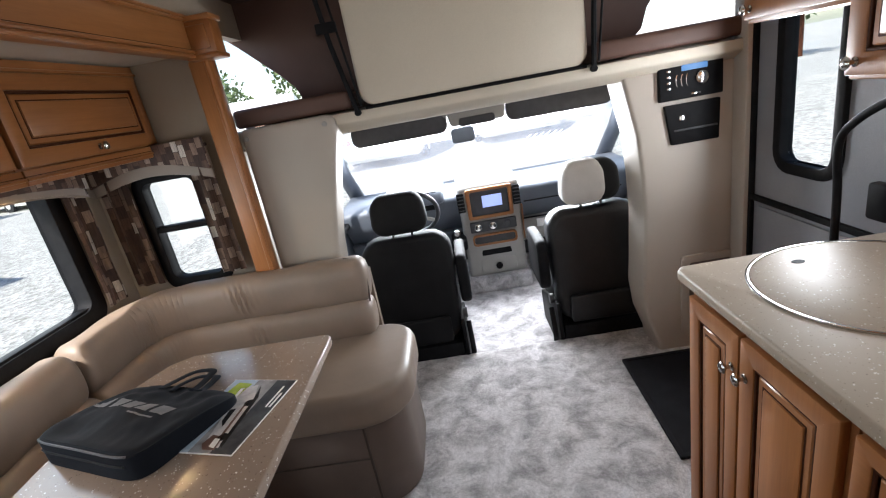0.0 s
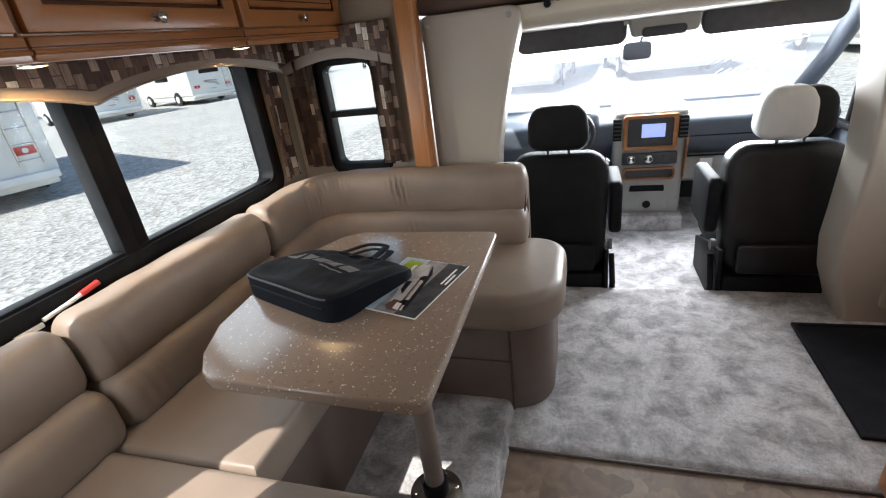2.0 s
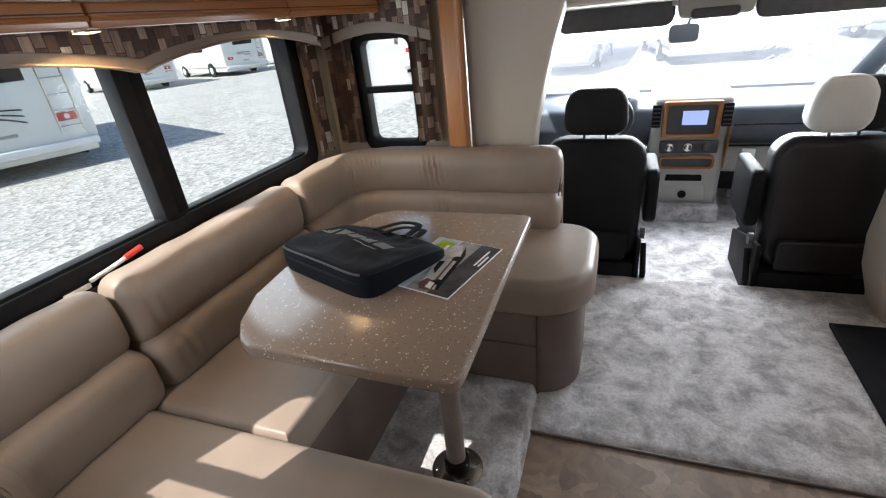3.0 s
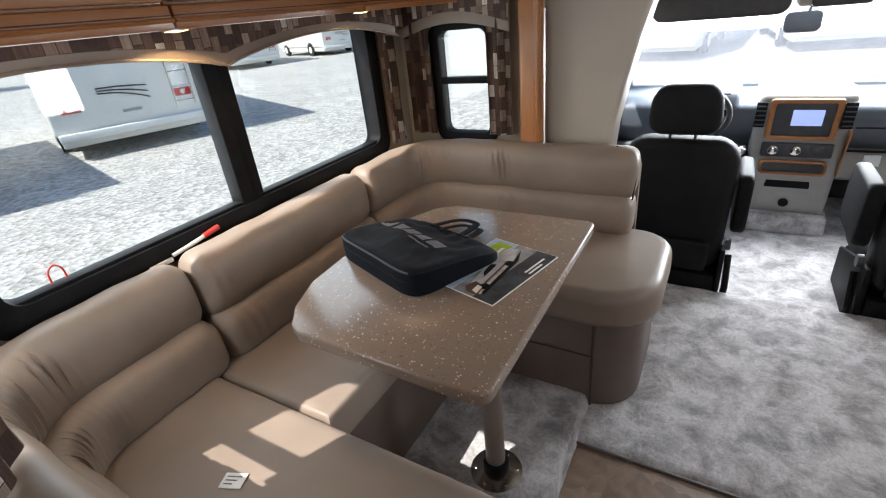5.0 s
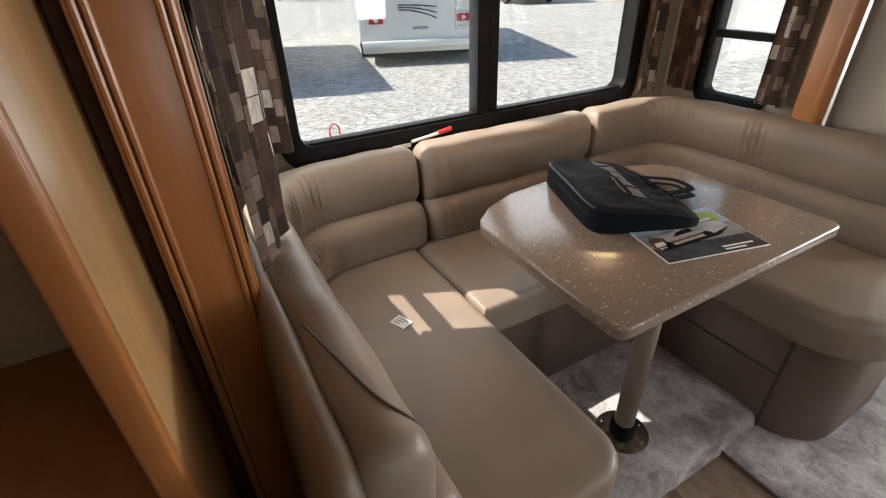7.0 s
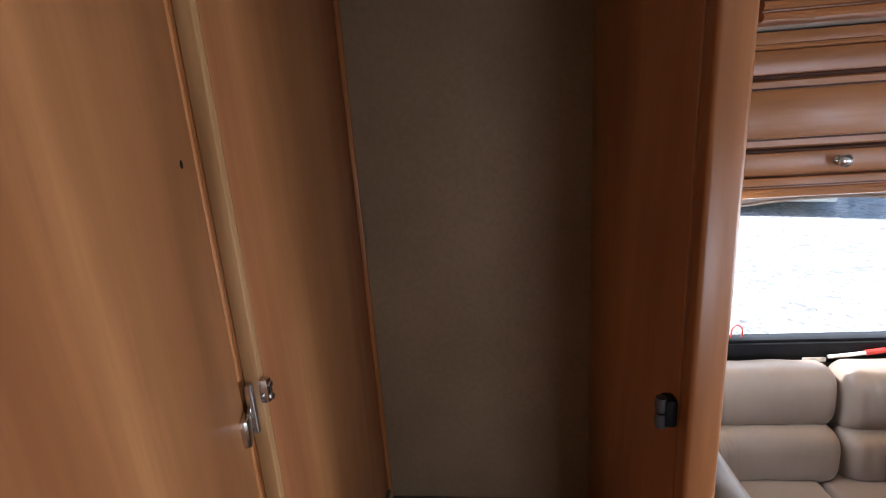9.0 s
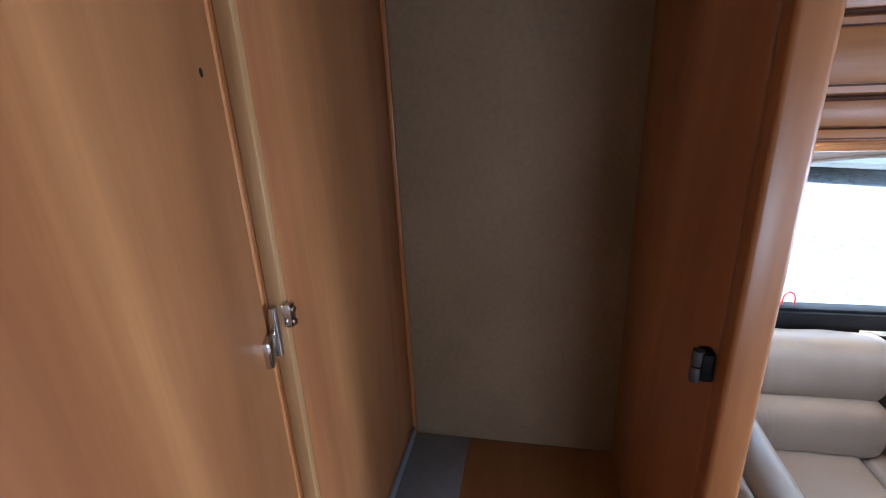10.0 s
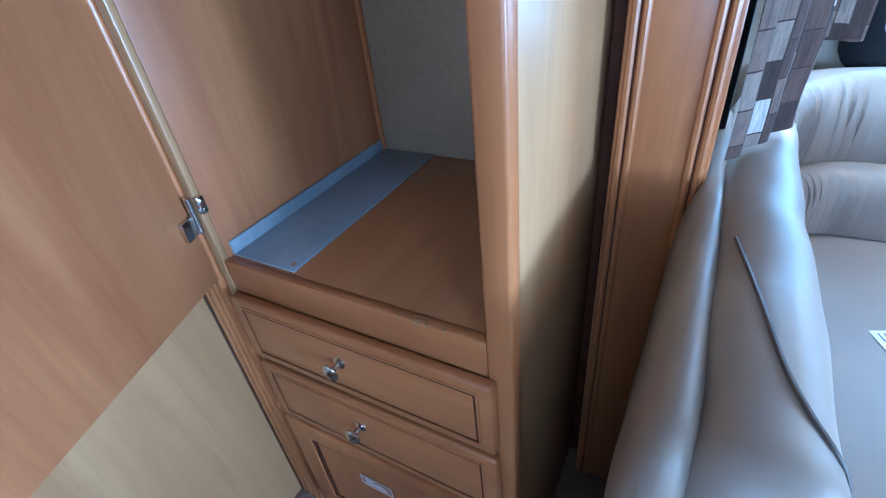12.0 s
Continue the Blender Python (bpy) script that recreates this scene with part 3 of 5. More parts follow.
def puck_lamp(x, y, z):
    p = thing("puck_lamp", "small round warm lamp under the overhead cabinet", "lamp", "puck lamps")
    part("bezel", lathe([(0.034, 0.0), (0.036, -0.004), (0.034, -0.010), (0.028, -0.012)], pose(x, y, z)), M_CHROME, p)
    part("lens", lathe([(0.028, -0.009), (0.026, -0.0125), (0.014, -0.0145), (0.001, -0.015)], pose(x, y, z)), M_LAMP, p, "glowing warm lens")
    lamp = new("puck_light", bpy.data.lights.new("puck_light", "SPOT"))
    lamp.data.energy, lamp.data.color, lamp.data.spot_size, lamp.data.shadow_soft_size = 2.2, (1.0, 0.66, 0.32), radians(150), 0.02
    lamp.matrix_basis = pose(x, y, z - 0.03)
    return p


puck_lamp(-1.33, 1.44, 1.463)
puck_lamp(-1.33, 0.74, 1.463)


# ---- cloth over the windows ----
def scallop(u0, u1, n, top, low, rise, tip):
    lower = []
    for k in range(n + 1):
        t = k / n
        lower.append((u0 + (u1 - u0) * t, low + rise * tip(t)))
    return [(u0, top)] + lower + [(u1, top)]


def arches(t):
    return abs(math.sin(2 * math.pi * (t - 0.0))) ** 0.8


val = thing("valance", "padded window valance in brown block-weave cloth with a scalloped taupe border", "valance", "window cloth")
part("border", prism(scallop(0.06, 1.79, 48, 1.46, 1.352, 0.055, arches), "x", -1.46, -1.430, 0.003), M_LEATHER, val, "plain taupe scalloped border")
part("cloth", prism(scallop(0.06, 1.79, 48, 1.461, 1.385, 0.045, arches), "x", -1.43, -1.415, 0.004), M_CURTAIN_Y, val)
part("cord", tube([(-1.425, 0.06 + 1.73 * k / 48, 1.352 + 0.055 * arches(k / 48)) for k in range(49)], 0.004, 6), M_LEATHER, val)
part("return", box(-1.55, -1.43, 1.775, 1.792, 1.36, 1.461, 0.004), M_CURTAIN_X, val)
val2 = thing("valance", "small padded window valance in brown block-weave cloth", "valance", "window cloth")
part("border", prism(scallop(-1.52, -0.985, 24, 1.46, 1.325, 0.05, lambda t: math.sin(math.pi * t)), "y", 1.935, 1.95, 0.003), M_LEATHER, val2, "plain taupe border")
part("cloth", prism(scallop(-1.52, -0.985, 24, 1.50, 1.365, 0.055, lambda t: math.sin(math.pi * t)), "y", 1.92, 1.935, 0.004), M_CURTAIN_X, val2)


def drape(name, label, axis, u0, u1, z0, z1, d, folds, mat, lean=0.0, depth=0.012, skew=0.0):
    """A hanging strip of pleated cloth."""
    b = bmesh.new()
    nu, nz = 28, 24
    rows_ = []
    for j in range(nz + 1):
        z = z0 + (z1 - z0) * j / nz
        row = []
        for i in range(nu + 1):
            t = i / nu
            u = u0 + (u1 - u0) * t + lean * (1 - j / nz)
            w = d + skew * t + depth * math.sin(2 * math.pi * folds * t) * (0.75 + 0.25 * j / nz) + 0.004 * noise.noise(Vector((u * 12, z * 9, d)))
            row.append(b.verts.new(lift(axis, u, z, w)))
        rows_.append(row)
    for p, q in zip(rows_, rows_[1:]):
        for i in range(nu):
            b.faces.new((p[i], p[i + 1], q[i + 1], q[i]))
    bmesh.ops.solidify(b, geom=b.faces[:], thickness=0.004)
    c = thing(name, label, "curtain", "window cloth")
    part("cloth", b, mat, c)
    if not skew:
        part("rod_pocket", box(*((d - 0.014, d + 0.014, u0, u1) if axis == "x" else (u0, u1, d - 0.014, d + 0.014)), z1 - 0.012, z1 + 0.004, 0.005), mat, c)
    return c


CL = "side curtain in brown, tan and cream block-weave cloth"
drape("curtain", CL, "x", 1.73, 1.84, 0.90, 1.47, -1.49, 1.5, M_CURTAIN_Y)
drape("curtain", CL, "y", -1.505, -1.375, 0.90, 1.47, 1.945, 2, M_CURTAIN_X)
drape("curtain", CL, "y", -1.095, -0.985, 0.90, 1.47, 1.945, 1.5, M_CURTAIN_X)
drape("curtain", CL, "x", 0.11, 0.215, 0.93, 1.47, -1.49, 1.5, M_CURTAIN_Y)
drape("curtain", CL, "y", -1.085, -0.915, 0.89, 1.47, 0.088, 2.5, M_CURTAIN_X, 0.0, 0.010, -0.09)
drape("curtain", CL, "y", -1.505, -1.375, 0.90, 1.47, 0.030, 2, M_CURTAIN_X, 0.0, 0.011)
val3 = thing("valance", "small padded window valance in brown block-weave cloth", "valance", "window cloth")
part("border", prism(scallop(-1.52, -1.09, 24, 1.50, 1.385, 0.05, lambda t: math.sin(math.pi * t)), "y", 0.048, 0.062, 0.003), M_LEATHER, val3, "plain taupe border")
part("cloth", prism(scallop(-1.52, -1.09, 24, 1.53, 1.415, 0.055, lambda t: math.sin(math.pi * t)), "y", 0.062, 0.078, 0.004), M_CURTAIN_X, val3)


# ---- dinette ----
def arc(c, r, a0, a1, n):
    return [(c[0] + r * math.cos(radians(a0 + (a1 - a0) * k / n)), c[1] + r * math.sin(radians(a0 + (a1 - a0) * k / n))) for k in range(n + 1)]


def walk_line(pts, step=0.008):
    out, p = [], [Vector(q) for q in pts]
    for a, b in zip(p, p[1:]):
        n = max(1, int((b - a).length / step))
        out += [a.lerp(b, k / n) for k in range(n)]
    return out + [p[-1]]


def roll(path, cu, cz, hu, hz, mat, parent, name, power=2.6, seed=0.0, end=0.05, amount=0.006, n=32, folds=()):
    """A padded roll with rounded ends along a path on the plan."""
    p = walk_line(path)
    length = [0.0]
    for a, b in zip(p, p[1:]):
        length.append(length[-1] + (b - a).length)
    bm = bmesh.new()
    loops = []
    for i, q in enumerate(p):
        d = (p[min(i + 1, len(p) - 1)] - p[max(i - 1, 0)]).normalized()
        nrm = Vector((-d.y, d.x))
        e = min(length[i], length[-1] - length[i])
        s = 1.0 if e >= end else 0.55 + 0.45 * math.sqrt(max(0.0, 1 - (1 - e / end) ** 2))
        loop = []
        for k in range(n):
            a = 2 * math.pi * k / n
            ca, sa = math.cos(a), math.sin(a)
            u = cu + s * hu * math.copysign(abs(ca) ** (2 / power), ca)
            for at, wide, step, deep in folds:
                far = length[i] - at - 0.10 * (k / n - 0.5)
                u += deep * math.exp(-(far / wide) ** 2) * math.cos(2 * math.pi * far / step) * max(0.0, 0.35 - ca) * max(0.0, 1 - abs(sa - 0.25))
            v = cz + (hz - (1 - s) * min(hz, 2 * hu)) * math.copysign(abs(sa) ** (2 / power), sa)
            loop.append(bm.verts.new((q.x + nrm.x * u, q.y + nrm.y * u, v)))
        loops.append(loop)
    for u, v in zip(loops, loops[1:]):
        for k in range(n):
            bm.faces.new((u[k], u[(k + 1) % n], v[(k + 1) % n], v[k]))
    bm.faces.new(loops[0][::-1])
    bm.faces.new(loops[-1])
    bmesh.ops.recalc_face_normals(bm, faces=bm.faces)
    puff(bm, amount, 9, seed)
    return part(name, bm, mat, parent)


bench = thing("dinette_bench", "U-shaped taupe leatherette dinette bench with two-roll backrest", "bench")
REAR = [(-0.40, -0.01), (-1.20, -0.01)] + arc((-1.235, 0.29), 0.30, 270, 180, 12) + [(-1.535, 0.605)]
SIDE = [(-1.535, 0.615), (-1.535, 1.395)]
FRONT = [(-1.535, 1.405), (-1.535, 1.68)] + arc((-1.235, 1.68), 0.30, 180, 90, 12) + [(-0.44, 1.98)]
for path, s in ((REAR, 1.0), (SIDE, 2.0), (FRONT, 3.0)):
    slim = 0.012 if path is REAR else 0.0
    pinch = {1.0: ((1.02, 0.07, 0.040, 0.0065), (1.19, 0.05, 0.036, 0.0060), (0.86, 0.05, 0.045, 0.0045)), 2.0: ((0.05, 0.05, 0.04, 0.003),), 3.0: ((0.98, 0.05, 0.026, 0.0060), (0.42, 0.06, 0.05, 0.003))}[s]
    roll(path, -0.075 + slim, 0.775, 0.075 - slim, 0.108, M_LEATHER, bench, "backrest_roll", 2.7, s, folds=pinch)
    roll(path, -0.095, 0.605, 0.085, 0.095, M_LEATHER, bench, "backrest_cushion", 3.0, s + 5, folds=tuple((q + 0.05, w, e, 0.7 * h) for q, w, e, h in pinch))
    inner = path if path is not REAR else [(-0.45, -0.01)] + REAR[1:]
    part("backrest_shell", sweep(walk_line(inner), [(0.005, 0.07), (0.005, 0.80), (-0.03, 0.80), (-0.03, 0.07)]), M_LEATHER, bench)


roll([(-0.405, -0.012)] + REAR[1:3], -0.002, 0.472, 0.046, 0.402, M_LEATHER, bench, "back_pad", 2.5, 9.0, 0.05, 0.004, 48)


def on_rear_roll(x, y):
    """A point on the padded skin of the rear backrest roll."""
    z = 0.775 + 0.108 * (1 - min(1.0, abs((y - 0.053) / 0.063)) ** 2.7) ** (1 / 2.7)
    return (x, y, z + 0.001 + 0.006 * noise.noise(Vector((x, y, z)) * 9 + Vector((1, 1, 1))))


SEAM = [on_rear_roll(*q) for q in ((-0.73, 0.022), (-0.66, 0.034), (-0.59, 0.048), (-0.53, 0.062), (-0.49, 0.078), (-0.468, 0.094), (-0.46, 0.106), (-0.457, 0.1135), (-0.456, 0.1158))]
part("piping", tube(smooth_line(SEAM, 5), 0.0026, 6), M_PIPING, bench)
part("piping", tube(smooth_line([(-0.447, 1.86, 0.68), (-0.442, 1.87, 0.78), (-0.455, 1.885, 0.86), (-0.53, 1.90, 0.884)], 8), 0.0035, 6), M_PIPING, bench)


def cushion(poly, z0, z1, r, seed, name="seat_cushion"):
    b = prism(poly, "z", z0, z1)
    bmesh.ops.bevel(b, geom=[e for e in b.edges if abs(e.verts[0].co.z - e.verts[1].co.z) < 1e-5], offset=r, segments=5, profile=0.55, affect="EDGES", clamp_overlap=True)
    return part(name, b, M_LEATHER, bench)


cushion([(-1.44, 0.13), (-0.52, 0.13)] + arc((-0.50, 0.25), 0.12, 270, 360, 6) + arc((-0.47, 0.46), 0.09, 0, 90, 6) + [(-1.44, 0.55)], 0.41, 0.54, 0.03, 1)
cushion([(-1.44, 0.556), (-0.945, 0.556), (-0.945, 1.33), (-1.44, 1.33)], 0.41, 0.54, 0.03, 2)
cushion([(-1.44, 1.335), (-0.45, 1.335)] + arc((-0.46, 1.53), 0.19, 280, 360, 8) + arc((-0.42, 1.76), 0.15, 0, 90, 6) + [(-1.44, 1.91)], 0.40, 0.545, 0.045, 3)
part("bench_base", prism([(-1.53, 0.02), (-0.43, 0.02), (-0.40, 0.06), (-0.40, 0.50), (-1.53, 0.50)], "z", 0.07, 0.415, 0.006), M_LEATHER_SHADED, bench)
part("bench_base", box(-1.53, -0.965, 0.50, 1.37, 0.07, 0.415, 0.006), M_LEATHER_SHADED, bench)
part("bench_base", prism([(-1.53, 1.37), (-0.47, 1.37)] + arc((-0.48, 1.54), 0.165, 285, 360, 8) + arc((-0.44, 1.80), 0.125, 0, 90, 6) + [(-1.53, 1.92)], "z", 0.012, 0.41, 0.012, 3), M_LEATHER_SHADED, bench, "leatherette bench base with a rounded end, shade put into its colour")
part("base_seam", tube([(-0.465, 1.367, 0.02), (-0.465, 1.367, 0.40)], 0.005, 6), M_PIPING, bench)
part("base_seam", tube([(-1.3, 1.366, 0.255), (-0.47, 1.366, 0.255)], 0.003, 6), M_PIPING, bench)

table = thing("dinette_table", "speckled brown solid-surface dinette table on a single tube leg", "table")
TOP = ([(-0.60, 0.555)] + arc((-0.515, 0.585), 0.03, 270, 360, 5) + arc((-0.51, 1.345), 0.03, 0, 90, 5)
       + [(-0.97, 1.375), (-1.04, 1.33), (-1.09, 1.22), (-1.122, 1.05), (-1.13, 0.90), (-1.118, 0.76), (-1.07, 0.645), (-1.02, 0.585), (-0.985, 0.567)])
part("tabletop", prism(TOP, "z", 0.762, 0.795, 0.007, 3), M_TOP, table)
part("leg", lathe([(0.031, 0.08), (0.031, 0.75)], pose(-0.66, 0.92, 0), 24), mottled("taupe_painted_steel", (0.22, 0.18, 0.15), (0.26, 0.21, 0.18), 8, 0.35), table)
part("leg_collar", lathe([(0.042, 0.07), (0.042, 0.115), (0.036, 0.12), (0.032, 0.122)], pose(-0.66, 0.92, 0), 24), M_BLACK, table)
part("floor_flange", lathe([(0.085, 0.064), (0.085, 0.069), (0.07, 0.073), (0.045, 0.078), (0.03, 0.08)], pose(-0.66, 0.92, 0), 28), M_CHROME, table)
for a in range(20, 380, 60):
    part("screw", lathe([(0.006, 0.072), (0.006, 0.0765), (0.003, 0.0775)], pose(-0.66 + 0.068 * math.cos(radians(a)), 0.92 + 0.068 * math.sin(radians(a)), 0), 8), M_CHROME, table)
part("top_bracket", lathe([(0.04, 0.742), (0.10, 0.748), (0.10, 0.763)], pose(-0.66, 0.92, 0), 20), M_BLACK, table)


# bag on the table
def laptop_bag():
    bag = thing("laptop_bag", "flat black nylon laptop bag lying on the dinette table", "bag")
    a, b, c, d = Vector((-0.785, 0.775)), Vector((-0.655, 1.06)), Vector((-1.03, 1.20)), Vector((-1.15, 0.915))
    bm = bmesh.new()
    n = 36

    def place(s, t):
        u, v = 2 * s - 1, 2 * t - 1
        k = (abs(u) ** 7 + abs(v) ** 7) ** (1 / 7)
        f = max(abs(u), abs(v)) / k if k > 0 else 1
        return (a.lerp(b, 0.5 + 0.5 * u * f)).lerp(d.lerp(c, 0.5 + 0.5 * u * f), 0.5 + 0.5 * v * f)

    def height(s, t, p):
        e = min(s, 1 - s, t, 1 - t)
        full = 0.078 * (1 - 0.30 * s - 0.48 * s ** 3) * (0.93 + 0.07 * math.sin(3.0 * t))
        crest = 1 - 0.16 * (1 - min(1, e / 0.045)) ** 2
        sag = 0.022 * noise.noise(Vector((p.x * 8, p.y * 6, 2))) + 0.004 * abs(noise.noise(Vector((p.x * 30, p.y * 9, 7)))) + 0.012 * noise.noise(Vector((p.x * 19, p.y * 19, 5))) * s
        return full * crest + sag * min(1, e * 8)
    grid = []
    for top in (0, 1):
        g = []
        for j in range(n + 1):
            row = []
            for i in range(n + 1):
                s, t = i / n, j / n
                p = place(s, t)
                row.append(bm.verts.new((p.x, p.y, 0.797 + (height(s, t, p) if top else 0.0))))
            g.append(row)
        grid.append(g)
    for g, flip in ((grid[0], True), (grid[1], False)):
        for j in range(n):
            for i in range(n):
                q = (g[j][i], g[j][i + 1], g[j + 1][i + 1], g[j + 1][i])
                bm.faces.new(q[::-1] if flip else q)
    edge = [(0, i) for i in range(n)] + [(j, n) for j in range(n)] + [(n, n - i) for i in range(n)] + [(n - j, 0) for j in range(n)]
    for k in range(len(edge)):
        (j0, i0), (j1, i1) = edge[k], edge[(k + 1) % len(edge)]
        bm.faces.new((grid[0][j0][i0], grid[0][j1][i1], grid[1][j1][i1], grid[1][j0][i0]))
    bmesh.ops.recalc_face_normals(bm, faces=bm.faces)
    part("body", bm, M_BAG, bag)

    def spot(s, t, up=0.0):
        p = place(s, t)
        return Vector((p.x, p.y, 0.797 + height(s, t, p) + up))
    part("piping", tube([spot(0.004, k / 24, 0.001) for k in range(1, 24)], 0.0028, 6), M_GREY_PLASTIC, bag, "grey piping")
    part("piping", tube([spot(k / 24, 0.004, 0.001) for k in range(1, 24)], 0.0028, 6), M_BAG, bag)
    part("zip", tube([spot(0.0, k / 24, -0.024) for k in range(2, 23)], 0.0035, 6), M_BLACK, bag)
    for q0, q1, out in ((0.32, 0.62, 0.05), (0.40, 0.72, 0.075)):
        ends = [Vector((0.02, 0.045, 0)), Vector((0.55 * out, out, 0)), Vector((0.3 * out, 0.8 * out, 0))]
        part("carry_strap", tube(smooth_line([spot(0.90, q0, 0.003), spot(0.98, q0 + 0.03, 0.004), spot(1.0, q0 + 0.08, 0.004) + ends[0], spot(1.0, (q0 + q1) / 2, 0.002) + ends[1], spot(1.0, q1 - 0.06, 0.006) + ends[2], spot(0.98, q1, 0.006), spot(0.90, q1, 0.003)]), 0.0125, 8, None, 0.22), M_BAG, bag)
    # printed mark drawn as plain blocks
    for k, (lo, hi) in enumerate(((0.95, 0.83), (0.78, 0.67), (0.64, 0.53), (0.50, 0.39), (0.36, 0.25))):
        bb = bmesh.new()
        cells = [[bb.verts.new(spot(0.48 + 0.13 * i / 4, lo + (hi - lo) * j / 4, 0.0014)) for i in range(5)] for j in range(5)]
        for j in range(4):
            for i in range(4):
                if k or i <= j:
                    bb.faces.new((cells[j][i], cells[j][i + 1], cells[j + 1][i + 1], cells[j + 1][i]))
        part("print_block", bb, M_LOGO, bag, "grey printed block")
    part("print_bar", tube([spot(0.43, 0.50 - 0.22 * k / 10, 0.0005) for k in range(11)], 0.0035, 6, None, 0.3), M_LOGO, bag)
    return bag


laptop_bag()


def brochure():
    m = thing("brochure", "glossy brochure with a photo of a vehicle, lying under the bag", "brochure", "", pose(-0.594, 0.827, 0.7955, 0, 0, 75.4))
    part("cover", box(0, 0.29, 0.0, 0.215, 0, 0.003, 0.0006), M_PAPER, m)
    part("sky_print", box(0.002, 0.288, 0.13, 0.213, 0.003, 0.0034, 0), mottled("print_sky", (0.30, 0.40, 0.52), (0.52, 0.58, 0.64), 14, 0.2), m)
    part("road_print", box(0.002, 0.288, 0.002, 0.065, 0.003, 0.0034, 0), mottled("print_road", (0.035, 0.04, 0.045), (0.09, 0.10, 0.11), 12, 0.2), m)
    part("ground_print", box(0.002, 0.288, 0.065, 0.13, 0.003, 0.0034, 0), mottled("print_ground", (0.20, 0.20, 0.21), (0.36, 0.36, 0.36), 25, 0.2), m)
    part("green_print", prism([(0.19, 0.15), (0.27, 0.14), (0.275, 0.19), (0.22, 0.2)], "z", 0.0034, 0.0038), mottled("print_green", (0.25, 0.36, 0.03), (0.42, 0.5, 0.06), 30, 0.2), m)
    part("vehicle_print", prism([(0.02, 0.055), (0.20, 0.085), (0.265, 0.115), (0.25, 0.15), (0.17, 0.145), (0.11, 0.125), (0.03, 0.105)], "z", 0.0034, 0.0038), mottled("print_vehicle", (0.45, 0.44, 0.45), (0.62, 0.6, 0.6), 30, 0.2), m)
    part("nose_print", prism([(0.012, 0.060), (0.055, 0.068), (0.062, 0.104), (0.03, 0.112), (0.012, 0.095)], "z", 0.0038, 0.0042), M_BROWN, m)
    part("grille_print", prism([(0.018, 0.066), (0.048, 0.072), (0.050, 0.088), (0.022, 0.084)], "z", 0.0042, 0.0045), M_PAPER, m)
    part("shadow_print", prism([(0.02, 0.046), (0.21, 0.076), (0.262, 0.104), (0.20, 0.086), (0.03, 0.058)], "z", 0.0038, 0.0041), M_BLACK, m)
    part("roof_print", prism([(0.12, 0.140), (0.25, 0.152), (0.245, 0.162), (0.13, 0.150)], "z", 0.0038, 0.0042), M_PAPER, m)
    part("glass_print", prism([(0.09, 0.10), (0.16, 0.112), (0.155, 0.128), (0.11, 0.118)], "z", 0.0038, 0.0042), M_BLACK, m)
    part("stripe_print", prism([(0.03, 0.068), (0.19, 0.095), (0.19, 0.101), (0.03, 0.076)], "z", 0.0038, 0.0042), M_BROWN, m)
    for q in (0.055, 0.185):
        part("wheel_print", lathe([(0.014, 0.0038), (0.014, 0.0042)], pose(q, 0.062 + 0.14 * q, 0), 14), M_BLACK, m)
    for k in range(2):
        part("text_bar", box(0.17, 0.26 - 0.03 * k, 0.022 - 0.012 * k, 0.028 - 0.012 * k, 0.0034, 0.0037, 0), M_PAPER, m)
    return m


brochure()
tag = thing("care_tag", "small white cloth tag on the bench seat", "tag", "", pose(-1.02, 0.322, 0.5415, 2, -3, 20))
part("tag_cloth", box(-0.028, 0.028, -0.019, 0.019, 0, 0.0016, 0.0006), M_PAPER, tag)
for k in range(3):
    part("text_bar", box(-0.02, 0.018 - 0.008 * k, 0.008 - 0.009 * k, 0.011 - 0.009 * k, 0.0016, 0.0019, 0), M_LOGO, tag)
latch = thing("window_latch", "red-tipped white latch pull on the window sill", "latch")
part("lever", tube([(-1.525, 0.63, 0.872), (-1.522, 0.70, 0.880), (-1.520, 0.735, 0.886)], 0.006, 8), M_WHITE, latch)
part("grip", tube([(-1.520, 0.735, 0.886), (-1.518, 0.79, 0.895)], 0.0085, 8), M_RED, latch, "red plastic grip")
part("label", box(-1.536, -1.528, 0.56, 0.63, 0.852, 0.866, 0.002), M_PAPER, latch)
clip = thing("window_clip", "small red wire clip at the window corner", "clip")
part("wire", tube(smooth_line([(-1.57, 0.355, 0.925), (-1.57, 0.357, 0.955), (-1.57, 0.372, 0.968), (-1.57, 0.387, 0.955), (-1.57, 0.389, 0.925)]), 0.0025, 6), M_RED, clip)


# ---- wardrobe ----
W = thing("wardrobe", "tall cherry wood wardrobe with an open mirror door and drawers below", "wardrobe", "", pose(0, -0.056, 0))
FX = -0.53
part("side_panel", box(-1.04, FX - 0.012, -0.662, -0.641, 0.0, 2.05, 0.001), M_INSIDE, W)
part("side_panel", box(-1.04, FX - 0.028, -0.164, -0.147, 0.0, 2.05, 0.001), M_INSIDE, W)
part("outer_skin", box(-1.04, FX - 0.012, -0.147, -0.130, 0.0, 2.05, 0.003), M_BIRCH, W, "light birch side skin")
part("back_panel", box(-1.04, -1.010, -0.641, -0.164, 0.79, 2.05, 0.001), M_BACKER, W, "olive brown backer board")
part("back_bead", box(-1.010, -1.000, -0.641, -0.631, 0.79, 2.05, 0.002), M_WOOD["z"], W)
# Unseen dark block added behind the drawers so no light leaks through the slits.
part("leak_block", box(-1.04, FX - 0.021, -0.640, -0.165, 0.0, 0.764, 0), M_GROOVE, W)
